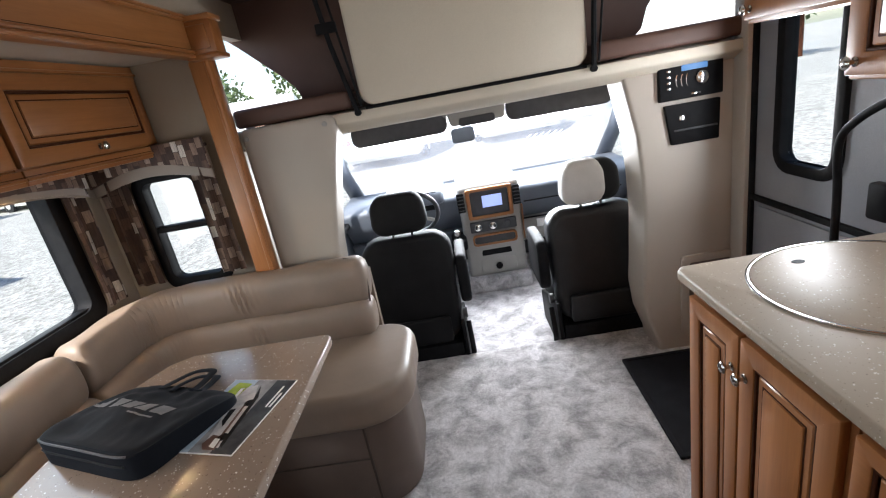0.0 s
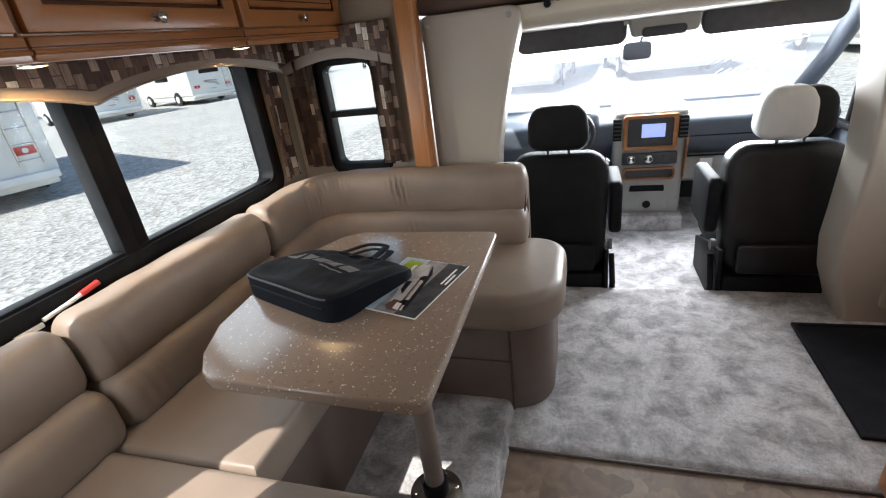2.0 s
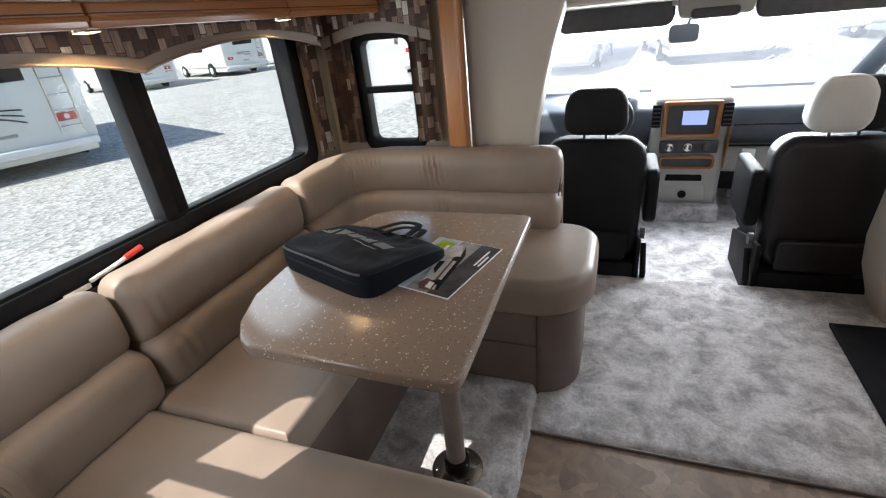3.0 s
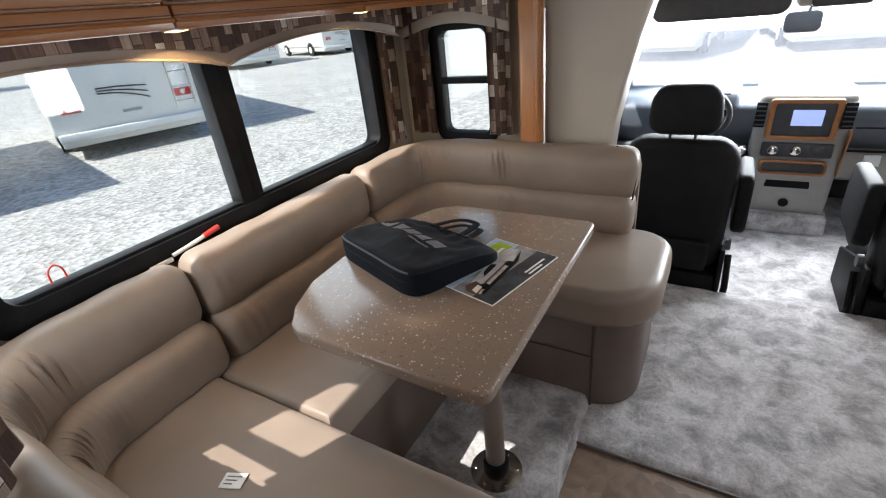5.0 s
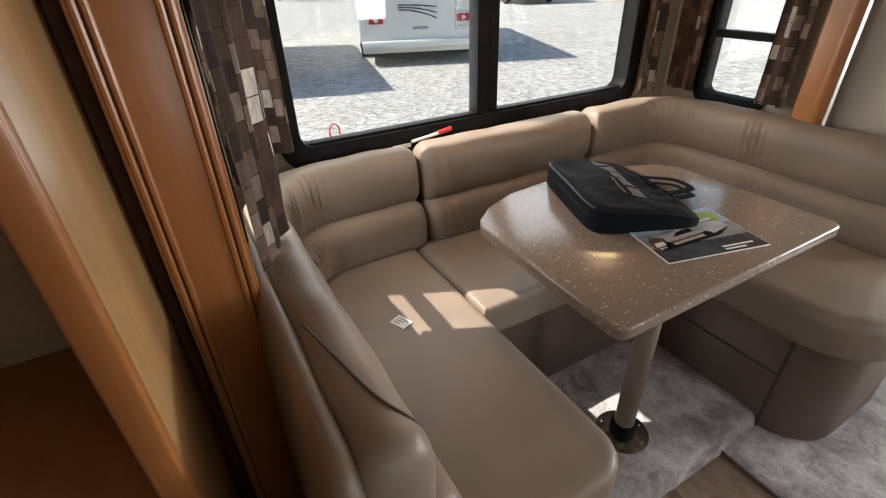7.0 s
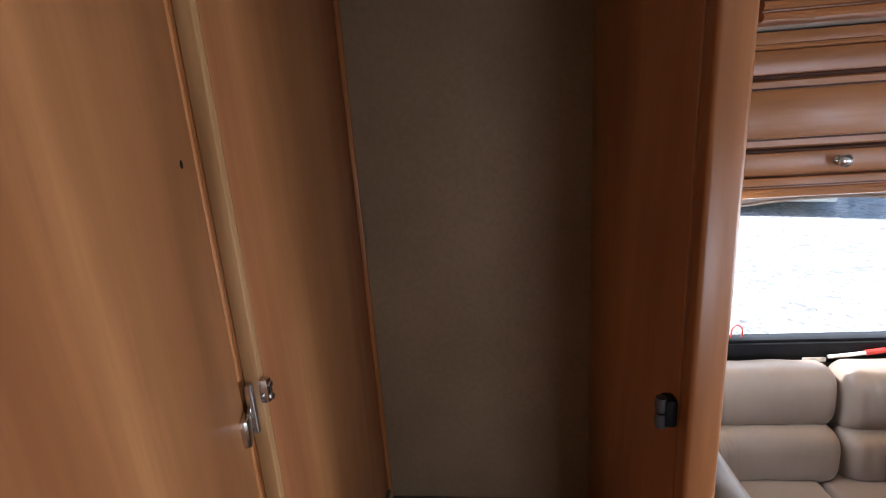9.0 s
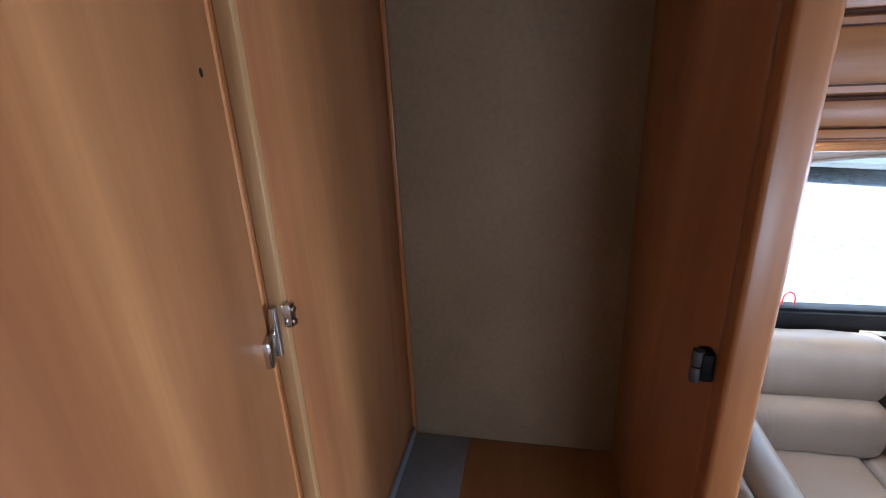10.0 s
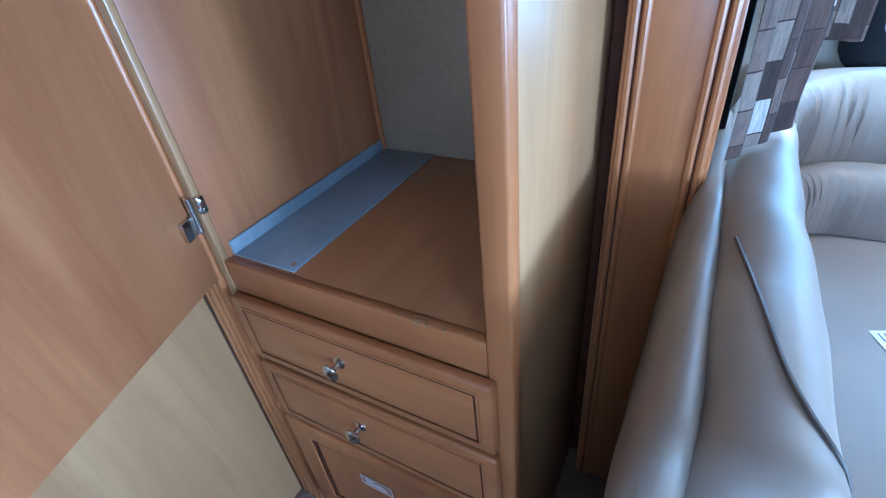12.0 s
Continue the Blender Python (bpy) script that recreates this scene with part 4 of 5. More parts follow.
part("shelf", box(-1.010, FX - 0.018, -0.641, -0.164, 0.765, 0.790, 0.001), M_INSIDE_X, W)
part("face_stile", box(FX - 0.028, FX, -0.1625, -0.127, 0.0, 2.05, 0.005, 3), M_WOOD["z"], W)
part("face_stile", box(FX - 0.012, FX, -0.660, -0.641, 0.0, 2.05, 0.002), M_BIRCH, W, "pale unstained wood edge")
part("face_rail", box(FX - 0.018, FX - 0.001, -0.641, -0.1625, 0.722, 0.791, 0.003), M_WOOD["y"], W)
part("face_rail", box(FX - 0.018, FX, -0.641, -0.1625, 0.03, 0.06, 0.002), M_WOOD["y"], W)
part("corner_strip", box(FX - 0.02, FX - 0.002, -0.746, -0.662, 0.0, 2.05, 0.002), M_WOOD["z"], W)
for q, rr in ((-0.672, 0.008), (-0.690, 0.009), (-0.709, 0.009), (-0.728, 0.008)):
    part("corner_moulding", tube([(FX + 0.001, q, 0.0), (FX + 0.001, q, 2.05)], rr, 10), M_WOOD["z"], W)
for q in (-0.681, -0.6995, -0.7185):
    part("groove", box(FX - 0.002, FX + 0.003, q - 0.0015, q + 0.0015, 0.0, 2.05, 0), M_GROOVE, W)
part("edge_trim", tube([(FX + 0.006, -0.742, 0.0), (FX + 0.006, -0.742, 2.05)], 0.0035, 8), M_CHROME, W, "thin bright metal edge trim")
part("floor_plate", box(-1.007, -0.552, -0.638, -0.500, 0.79, 0.7935, 0.001), M_GREY_METAL, W, "grey sheet metal cover plate")
part("floor_plate", box(-1.007, -0.552, -0.640, -0.634, 0.79, 0.818, 0.001), M_GREY_METAL, W, "grey sheet metal cover plate")
for q in (-0.98, -0.565):
    part("screw", lathe([(0.005, 0.7935), (0.005, 0.7955), (0.002, 0.7965)], pose(q, -0.512, 0), 8), M_CHROME, W)
for q, w in ((-0.268, 0.011), (-0.25, 0.005), (-0.292, 0.004), (-0.225, 0.006)):
    part("worn_chip", box(FX - 0.0085, FX + 0.0002, q, q + w, 0.7865, 0.7915, 0.0012), M_BIRCH, W, "pale chip in the worn shelf edge")
part("hanging_rod", tube([(-0.80, -0.638, 1.905), (-0.80, -0.167, 1.905)], 0.018, 14), M_CHROME, W, "chrome hanging rod")
for q in (-0.636, -0.169):
    part("rod_socket", lathe([(0.026, -0.004), (0.026, 0.004), (0.018, 0.010)], pose(-0.80, q, 1.905, 90 if q < -0.4 else -90), 16), M_CHROME, W)
part("catch", box(FX - 0.046, FX - 0.024, -0.178, -0.163, 1.305, 1.340, 0.004), M_BLACK, W, "black roller catch")
for dz in (-0.010, 0.010):
    part("catch_roller", lathe([(0.006, -0.009), (0.007, 0), (0.006, 0.009)], pose(FX - 0.032, -0.180, 1.322 + dz), 10), M_GREY_PLASTIC, W)
for z0, z1 in ((0.586, 0.732), (0.414, 0.570)):
    d = part("drawer_front", box(FX, FX + 0.02, -0.636, -0.148, z0, z1, 0.006, 3), M_WOOD["y"], W)
    part("groove", ring(round_rect(-0.611, -0.173, z0 + 0.020, z1 - 0.020, 0.002), round_rect(-0.608, -0.176, z0 + 0.023, z1 - 0.023, 0.002), "x", FX + 0.019, FX + 0.0208), M_GROOVE, d)
    part("bead", ring(round_rect(-0.616, -0.168, z0 + 0.015, z1 - 0.015, 0.002), round_rect(-0.6115, -0.1725, z0 + 0.0195, z1 - 0.0195, 0.002), "x", FX + 0.018, FX + 0.0218, 0.001), M_WOOD["y"], d)
    knob(d, pose(FX + 0.02, -0.411, (z0 + z1) / 2 + 0.008), 1.05)
low = panel_door(W, pose(FX, -0.636, 0.06), 0.488, 0.342, "z", 0.052, None, "lower_door", True)
part("sticker", box(FX + 0.0165, FX + 0.018, -0.462, -0.386, 0.270, 0.302, 0), mottled("brown_label", (0.22, 0.10, 0.07), (0.28, 0.13, 0.09), 30, 0.5), W, "small brown warning sticker")
for z0, z1, y0, y1 in ((0.270, 0.2715, -0.462, -0.386), (0.3005, 0.302, -0.462, -0.386), (0.270, 0.302, -0.462, -0.4605), (0.270, 0.302, -0.3875, -0.386), (0.278, 0.281, -0.452, -0.396), (0.286, 0.289, -0.452, -0.400), (0.293, 0.2955, -0.452, -0.43)):
    part("sticker_line", box(FX + 0.018, FX + 0.0186, y0, y1, z0, z1, 0), M_PAPER, W)

# the mirror door, swung open on its hinges
HINGE = pose(FX + 0.004, -0.664, 0.0, 0, 0, -71)
DW, DZ0, DZ1 = 0.488, 0.752, 2.0
wd = part("mirror_door", ring(round_rect(0.004, DW, DZ0, DZ1, 0.003), round_rect(0.07, DW - 0.066, DZ0 + 0.066, DZ1 - 0.066, 0.003), "x", 0.002, 0.022, 0.004), M_WOOD["z"], W, "wooden door with a mirror on its face", True, HINGE)
part("door_back", box(-0.001, 0.006, 0.006, DW - 0.002, DZ0 + 0.002, DZ1 - 0.002, 0.001), M_INSIDE, wd)
part("mirror", box(0.008, 0.012, 0.068, DW - 0.064, DZ0 + 0.064, DZ1 - 0.064, 0), M_MIRROR, wd, "mirror glass")
part("mirror_bead", ring(round_rect(0.07, DW - 0.066, DZ0 + 0.066, DZ1 - 0.066, 0.003), round_rect(0.078, DW - 0.074, DZ0 + 0.074, DZ1 - 0.074, 0.002), "x", 0.010, 0.019, 0.002), M_WOOD["z"], wd)
part("pilot_hole", lathe([(0.004, -0.0016), (0.004, -0.0005)], pose(0, 0.055, 1.64, 0, 90, 0), 8), M_BLACK, wd)
part("pilot_hole", lathe([(0.006, -0.003), (0.006, 0.0)], pose(0, 0.40, 0.98, 0, 90, 0), 8), M_BLACK, wd)
for z in (0.88, 1.355, 1.86):
    h = part("hinge", box(FX - 0.010, FX + 0.003, -0.6425, -0.631, z + 0.004, z + 0.034, 0.003), M_CHROME, W, "small chrome hinge")
    part("hinge_leaf", box(-0.010, 0.0, 0.006, 0.036, z - 0.032, z + 0.002, 0.003), M_CHROME, wd)
    part("hinge_pin", tube([(FX + 0.006, -0.652, z - 0.03), (FX + 0.006, -0.652, z + 0.032)], 0.0055, 10), M_CHROME, W)
    for dz in (0.010, 0.026):
        part("screw", lathe([(0.004, 0), (0.004, 0.002), (0.001, 0.003)], pose(FX - 0.004, -0.631, z + dz, -90), 8), M_CHROME, W)
# ---- between coach and cab ----
def soft_panel(name, label, poly, y0, y1, mat, r=0.03):
    return slab(name, label, "panel", prism(poly, "y", y0, y1, r, 4), mat)


soft_panel("cab_panel_left", "beige moulded panel behind the driver's seat",
           [(-0.87, -0.1), (-0.87, 1.492), (-0.49, 1.492), (-0.448, 1.475), (-0.452, 1.42), (-0.495, 1.27), (-0.535, 1.10), (-0.57, 0.92), (-0.585, 0.75), (-0.59, -0.1)], 2.03, 2.20, M_PANEL, 0.022)
soft_panel("cab_panel_right", "beige moulded panel beside the entry door",
           [(1.31, -0.1), (1.31, 1.497), (0.835, 1.497), (0.80, 1.475), (0.81, 1.39), (0.862, 1.15), (0.878, 0.95), (0.884, 0.75), (0.872, 0.5), (0.862, 0.35), (0.88, 0.2), (0.93, 0.05), (0.93, -0.1)], 2.13, 2.36, M_PANEL, 0.03)
slab("cab_header", "cream header over the cab opening", "panel", prism([(2.06, 1.485), (2.06, 1.44), (2.16, 1.395), (2.9, 1.37), (2.9, 1.50)], "x", -0.95, 1.34, 0.008), M_HEADLINER)
slab("cab_ceiling", "grey cab roof lining", "ceiling", prism([(2.9, 1.37), (3.25, 1.33), (3.28, 1.37), (2.9, 1.50)], "x", -0.95, 1.34, 0.004), M_DASH_LIGHT)
slab("wall_cab_left", "grey cab side below the window", "wall", box(-0.98, -0.93, 2.04, 4.6, -0.15, 0.62, 0.01), M_DASH)
slab("wall_cab_right", "grey cab side below the window", "wall", box(1.36, 1.41, 2.13, 4.6, -0.15, 0.62, 0.01), M_DASH)
slab("wall_body_left", "outer body side behind the cab panel", "wall", box(-0.98, -0.93, 2.045, 2.60, 0.62, 1.48, 0.01), M_PANEL)
slab("wall_body_right", "outer body side behind the cab panel", "wall", box(1.36, 1.41, 2.13, 2.66, 0.62, 1.48, 0.01), M_PANEL)
for side, x, inner in (("left", -0.93, -0.70), ("right", 1.36, 1.18)):
    s = 1 if side == "left" else -1
    slab("a_pillar_" + side, "grey windscreen pillar", "trim", tube([(x + 0.02 * s, 4.25, 0.66), (x + 0.05 * s, 3.72, 1.02), (x + 0.10 * s, 3.26, 1.36)], [0.065, 0.055, 0.06], 12), M_DASH)
    slab("quarter_bar_" + side, "black bar of the cab side window", "trim", tube([(x, 3.42, 0.60), (x + 0.05 * s, 3.22, 1.33)], 0.022, 10), M_BLACK)
    slab("side_sill_" + side, "black sill of the cab side window", "trim", box(min(x, x + 0.05 * s), max(x, x + 0.05 * s), 2.5, 4.3, 0.605, 0.65, 0.01), M_BLACK)
    slab("side_header_" + side, "black rail above the cab side window", "trim", box(min(x, x + 0.05 * s), max(x, x + 0.05 * s), 2.5, 3.3, 1.30, 1.345, 0.01), M_BLACK)
    slab("b_pillar_" + side, "grey door pillar of the cab", "trim", box(min(x, x + 0.07 * s), max(x, x + 0.07 * s), 2.48, 2.60, 0.55, 1.38, 0.02), M_PANEL)
    g = slab("side_glass_" + side, "clear cab side glass", "window", box(x - 0.003, x + 0.003, 2.6, 4.2, 0.64, 1.32, 0), M_GLASS)
    g.visible_shadow = False
ws = slab("windscreen", "wide bright windscreen of the cab", "window", prism([(4.28, 0.66), (4.284, 0.66), (3.27, 1.37), (3.264, 1.37)], "x", -0.90, 1.33), M_WINDSCREEN)
ws.visible_shadow = False
for k, (x0, x1, t) in enumerate(((0.62, 0.92, 0.52), (0.70, 1.02, 0.40), (0.98, 1.12, 0.66))):
    n = structure(thing("windscreen_note", "white hand-drawn price marks on the windscreen", "marking"), "white hand-drawn price marks on the windscreen", "marking")
    for q in range(6):
        xa = x0 + (x1 - x0) * q / 6
        part("stroke", tube([(xa, 4.26 - 1.0 * (t - 0.02), 0.675 + 0.70 * (t - 0.02)), (xa + 0.03, 4.26 - 1.0 * (t + 0.02), 0.675 + 0.70 * (t + 0.02))], 0.005, 6), M_WHITE, n)

bunk = thing("bunk_board", "cream padded bunk board with a dark lower edge", "bunk")
part("pad", prism(round_rect(-0.325, 0.65, 1.495, 2.04, 0.06), "y", 2.055, 2.10, 0.012, 3), M_HEADLINER, bunk)
part("edge_trim", tube([(-0.31, 2.06, 1.489), (0.64, 2.06, 1.489)], 0.008, 8), M_BLACK, bunk, "black edge trim")
for x, x2 in ((-0.345, -0.43), (0.665, 0.70)):
    a = thing("bunk_strut", "black folding strut of the bunk", "strut", "bunk struts")
    part("arm", tube([(x, 2.045, 1.47), (x + 0.6 * (x2 - x), 2.05, 1.75), (x2, 2.05, 2.04)], 0.011, 8), M_BLACK, a)
    part("gas_rod", tube([(x + 0.022, 2.04, 1.50), (x2 + 0.05, 2.05, 1.98)], 0.005, 8), M_BLACK, a)
    part("pivot", lathe([(0.014, -0.012), (0.014, 0.012)], pose(x, 2.045, 1.475, 90), 10), M_BLACK, a)
    part("bracket", box(min(x, x2) - 0.01, max(x, x2) - 0.01, 2.035, 2.06, 1.80, 1.84, 0.004), M_BLACK, a)
for x0, x1 in ((-0.90, -0.37), (0.685, 1.31)):
    slab("bunk_ledge", "brown padded ledge of the bunk opening", "trim", box(x0, x1, 2.075, 2.44, 1.497, 1.575, 0.02, 3), M_BROWN)
slab("overcab_floor", "floor of the over-cab bunk", "floor", box(-0.95, 1.34, 2.42, 3.0, 1.48, 1.52, 0), M_BROWN)
CURVE = [(-1.0, 1.93), (-0.93, 1.87), (-0.84, 1.785), (-0.76, 1.71), (-0.70, 1.64), (-0.675, 1.57)]
slab("overcab_wall_left", "dark brown curved lining beside the bunk window", "wall", prism(CURVE + [(-0.3, 1.57), (-0.3, 2.1), (-1.0, 2.1)], "y", 2.45, 2.49, 0.008), M_BROWN)
slab("overcab_wall_right", "dark brown curved lining beside the bunk window", "wall", prism([(0.6, 1.57), (0.98, 1.57), (1.03, 1.61), (1.06, 1.70), (1.13, 1.80), (1.30, 1.90), (1.34, 2.1), (0.6, 2.1)], "y", 2.45, 2.49, 0.008), M_BROWN)
slab("overcab_wall_front", "plain front of the over-cab bunk", "wall", box(-0.35, 0.7, 2.46, 2.50, 1.5, 2.1, 0), M_BROWN)
slab("overcab_roof", "roof of the over-cab bunk", "ceiling", box(-0.95, 1.36, 2.1, 2.5, 2.06, 2.11, 0), M_BROWN)
slab("overcab_side", "cream wall beside the bunk", "wall", box(-0.95, -0.90, 2.045, 2.46, 1.90, 2.1, 0), M_WALL)

for x, z, y in ((-0.845, 1.452, 2.028), (-0.495, 1.456, 2.028), (0.845, 1.465, 2.128), (1.21, 1.478, 2.128)):
    sc = thing("panel_screw", "round capped screw in the beige cab panel", "screw", "panel screws")
    part("cap", lathe([(0.012, 0), (0.012, 0.003), (0.008, 0.006), (0.001, 0.007)], pose(x, y + 0.001, z, 90), 12), M_DASH_LIGHT, sc)

# stereo and switch panel
st = thing("wall_stereo", "black wall stereo with a silver knob and blue display", "stereo", "", pose(0.034, 0, 0.044))
part("body", box(0.925, 1.20, 2.108, 2.14, 1.235, 1.402, 0.006), M_BLACK, st)
part("display", box(1.02, 1.13, 2.104, 2.109, 1.352, 1.382, 0.002), M_LCD, st, "blue display")
part("volume_knob", lathe([(0.027, 0), (0.027, 0.010), (0.022, 0.014), (0.001, 0.015)], pose(1.105, 2.108, 1.315, 90), 24), M_CHROME, st, "round silver knob")
for k in range(3):
    part("trim_arc", tube([(1.005 + 0.022 * k + 0.010 * math.cos(radians(a)) * -1, 2.106, 1.315 + 0.026 * math.sin(radians(a))) for a in range(-70, 71, 14)], 0.0022, 6), M_CHROME, st)
for k in range(4):
    part("button", box(0.955, 0.972, 2.103, 2.109, 1.283 + 0.024 * k, 1.291 + 0.024 * k, 0.002), M_CHROME, st)
part("aux_port", box(1.06, 1.10, 2.104, 2.109, 1.248, 1.256, 0.002), M_CHROME, st)
sw = thing("switch_panel", "black recessed switch panel below the stereo", "panel", "", pose(0.036, 0, 0.038))
part("body", prism([(0.945, 1.222), (1.19, 1.222), (1.185, 1.045), (0.975, 1.045)], "y", 2.112, 2.14, 0.005), M_BLACK, sw)
part("switch", box(1.005, 1.03, 2.104, 2.113, 1.15, 1.172, 0.003), M_CHROME, sw)
part("shelf", box(0.985, 1.175, 2.108, 2.113, 1.105, 1.112, 0.001), M_GREY_PLASTIC, sw)

# extinguisher in its niche
nk = thing("extinguisher_niche", "beige moulded niche in the cab panel", "niche")
part("rim", ring(round_rect(1.045, 1.30, 0.095, 0.53, 0.02), round_rect(1.085, 1.285, 0.135, 0.49, 0.015), "y", 2.115, 2.14, 0.006), M_PANEL, nk)
part("back", box(1.08, 1.29, 2.118, 2.128, 0.13, 0.495, 0), M_LEATHER_SHADED, nk)
ex = thing("fire_extinguisher", "white fire extinguisher with a black strap in a niche", "extinguisher")
part("cylinder", lathe([(0.03, 0.135), (0.046, 0.14), (0.048, 0.16), (0.048, 0.38), (0.04, 0.405), (0.02, 0.42), (0.015, 0.43)], pose(1.165, 2.075, 0), 24), M_WHITE, ex)
part("strap", lathe([(0.0485, 0.27), (0.0495, 0.272), (0.0495, 0.286), (0.0485, 0.288)], pose(1.165, 2.075, 0), 24), M_BLACK, ex)
part("valve", box(1.15, 1.18, 2.06, 2.09, 0.425, 0.455, 0.005), M_BLACK, ex)
part("lever", tube([(1.165, 2.075, 0.455), (1.13, 2.06, 0.468), (1.11, 2.05, 0.46)], 0.006, 8), M_BLACK, ex)
for k in range(3):
    part("text_bar", box(1.135, 1.175, 2.0258, 2.0275, 0.24 - 0.016 * k, 0.246 - 0.016 * k, 0), M_BLACK, ex)


# ---- cab ----
def cab_seat(x, y, label, arm_side, hide):
    s = thing("cab_seat", label, "seat", "cab seats", pose(x, y, -0.10))
    b = prism(round_rect(-0.255, 0.255, 0.20, 0.86, 0.10), "y", -0.06, 0.09, 0.045, 5)
    for v in b.verts:
        t = (v.co.z - 0.2) / 0.66
        v.co.x *= 0.94 + 0.10 * math.sin(math.pi * min(1, max(0, t)) * 0.8)
        v.co.y += 0.10 * (0.4 - t) * -1.0 * 0.6
    bmesh.ops.triangulate(b, faces=[f for f in b.faces if len(f.verts) > 4])
    bmesh.ops.subdivide_edges(b, edges=b.edges[:], cuts=3, use_grid_fill=True)
    puff(b, 0.007, 7, x)
    for v in b.verts:
        v.co.y += 0.005 * math.sin(38 * v.co.z + 14 * v.co.x + 5 * noise.noise(v.co * 5)) * max(0.0, noise.noise(v.co * 4 + Vector((x, 3, 1))))
    part("backrest", b, hide, s)
    part("map_pocket", prism(round_rect(-0.19, 0.19, 0.22, 0.38, 0.02), "y", -0.135, -0.10, 0.012, 3), hide, s)
    h = prism(round_rect(-0.165, 0.165, 0.885, 1.115, 0.08), "y", -0.055, 0.065, 0.04, 5)
    for v in h.verts:
        v.co.x *= 1.0 - 0.12 * (v.co.z - 0.885) / 0.23
    part("headrest", h, M_BLACK_LEATHER, s)
    for q in (-0.055, 0.055):
        part("headrest_post", tube([(q, 0.01, 0.82), (q, 0.01, 0.92)], 0.007, 8), M_GREY_PLASTIC, s)
    part("seat_cushion", box(-0.25, 0.25, 0.05, 0.52, 0.20, 0.36, 0.06, 4), M_BLACK_LEATHER, s)
    part("seat_box", box(-0.24, 0.24, -0.12, 0.46, 0.0, 0.20, 0.02), M_BLACK, s)
    for q in arm_side:
        part("armrest", prism(round_rect(-0.04, 0.34, 0.40, 0.70, 0.05), "x", q * 0.30 - 0.032, q * 0.30 + 0.032, 0.02, 3), M_BLACK, s)
        part("side_shield", prism([(-0.14, 0.0), (0.40, 0.0), (0.42, 0.20), (0.10, 0.30), (-0.10, 0.34)], "x", q * 0.255 - 0.012, q * 0.255 + 0.012, 0.008), M_BLACK, s)
        part("recline_lever", tube([(q * 0.285, -0.06, 0.02), (q * 0.29, -0.11, 0.14), (q * 0.285, -0.02, 0.28)], 0.016, 8), M_BLACK, s)
        part("recline_knob", lathe([(0.03, -0.012), (0.03, 0.012)], pose(q * 0.275, 0.0, 0.33, 0, 90, 0), 14), M_GREY_PLASTIC, s)
    return s


cab_seat(-0.335, 2.50, "black driver's seat seen from behind, with headrest and armrest", (1,), M_BLACK_LEATHER)
pas = cab_seat(0.735, 2.50, "black leather passenger seat, its headrest pale on the left", (-1,), M_SEAT_LEATHER)
# Pale shell over the left three quarters of the headrest.
hc = prism(round_rect(-0.172, 0.085, 0.880, 1.122, 0.08), "y", -0.064, 0.074, 0.04, 5)
for v in hc.verts:
    v.co.x *= 1.0 - 0.12 * (v.co.z - 0.885) / 0.23
part("headrest_pale_part", hc, M_PALE_HEADREST, pas, "pale left part of the headrest")

dash = thing("dashboard", "blue-grey dashboard with a wood-trimmed centre console", "dashboard")
part("upper_dash", prism([(3.55, 0.55), (3.50, 0.70), (3.60, 0.755), (3.95, 0.765), (4.32, 0.68), (4.32, 0.4), (3.7, 0.40)], "x", -0.93, 1.36, 0.03, 3), M_DASH, dash)
part("lower_dash", prism([(3.62, 0.42), (3.66, 0.22), (3.85, 0.16), (4.3, 0.2), (4.3, 0.45)], "x", 0.45, 1.36, 0.02, 3), M_DASH_LIGHT, dash)
part("lower_dash", prism([(3.62, 0.42), (3.66, 0.22), (3.85, 0.16), (4.3, 0.2), (4.3, 0.45)], "x", -0.93, 0.02, 0.02, 3), M_DASH, dash)
part("footwell", box(-0.93, 1.36, 4.2, 4.26, -0.12, 0.45, 0), M_GREY_PLASTIC, dash)
part("glove_seam", box(0.50, 1.25, 3.492, 3.508, 0.585, 0.592, 0.001), M_BLACK, dash)
part("glove_seam", box(0.50, 1.25, 3.605, 3.63, 0.415, 0.423, 0.001), M_BLACK, dash)
part("console", prism([(3.46, 0.50), (3.42, 0.79), (3.56, 0.82), (3.9, 0.8), (3.9, -0.1), (3.55, -0.1), (3.50, 0.1)], "x", 0.0, 0.47, 0.03, 3), M_DASH_LIGHT, dash)
part("console_skirt", prism([(3.44, -0.098), (3.46, 0.02), (3.9, 0.05), (3.9, -0.098)], "x", -0.02, 0.49, 0.015), M_CARPET, dash)
WB = pose(0.235, 3.435, 0.645, 8)
part("bezel", ring(round_rect(-0.175, 0.175, -0.125, 0.125, 0.02), round_rect(-0.145, 0.145, -0.10, 0.10, 0.012), "y", -0.012, 0.012, 0.004), M_WOOD["x"], dash, "wooden bezel", True, WB)
part("radio", box(-0.145, 0.145, -0.004, 0.02, -0.10, 0.10, 0.003), M_GREY_PLASTIC, dash, "", True, WB)
part("screen", box(-0.055, 0.095, -0.008, -0.003, -0.035, 0.060, 0.002), M_SCREEN, dash, "lit blue screen", True, WB)
for q in (-0.215, 0.205):
    v = part("air_vent", box(q - 0.028, q + 0.028, 3.405, 3.44, 0.60, 0.75, 0.006), M_BLACK, dash)
    for k in range(5):
        part("vent_slat", box(q - 0.024 + 0.0, q + 0.024, 3.40, 3.41, 0.615 + 0.027 * k, 0.622 + 0.027 * k, 0.001), M_GREY_PLASTIC, v)
for o in dash.children:
    if o.name.startswith("air_vent"):
        o.location.x += 0.235
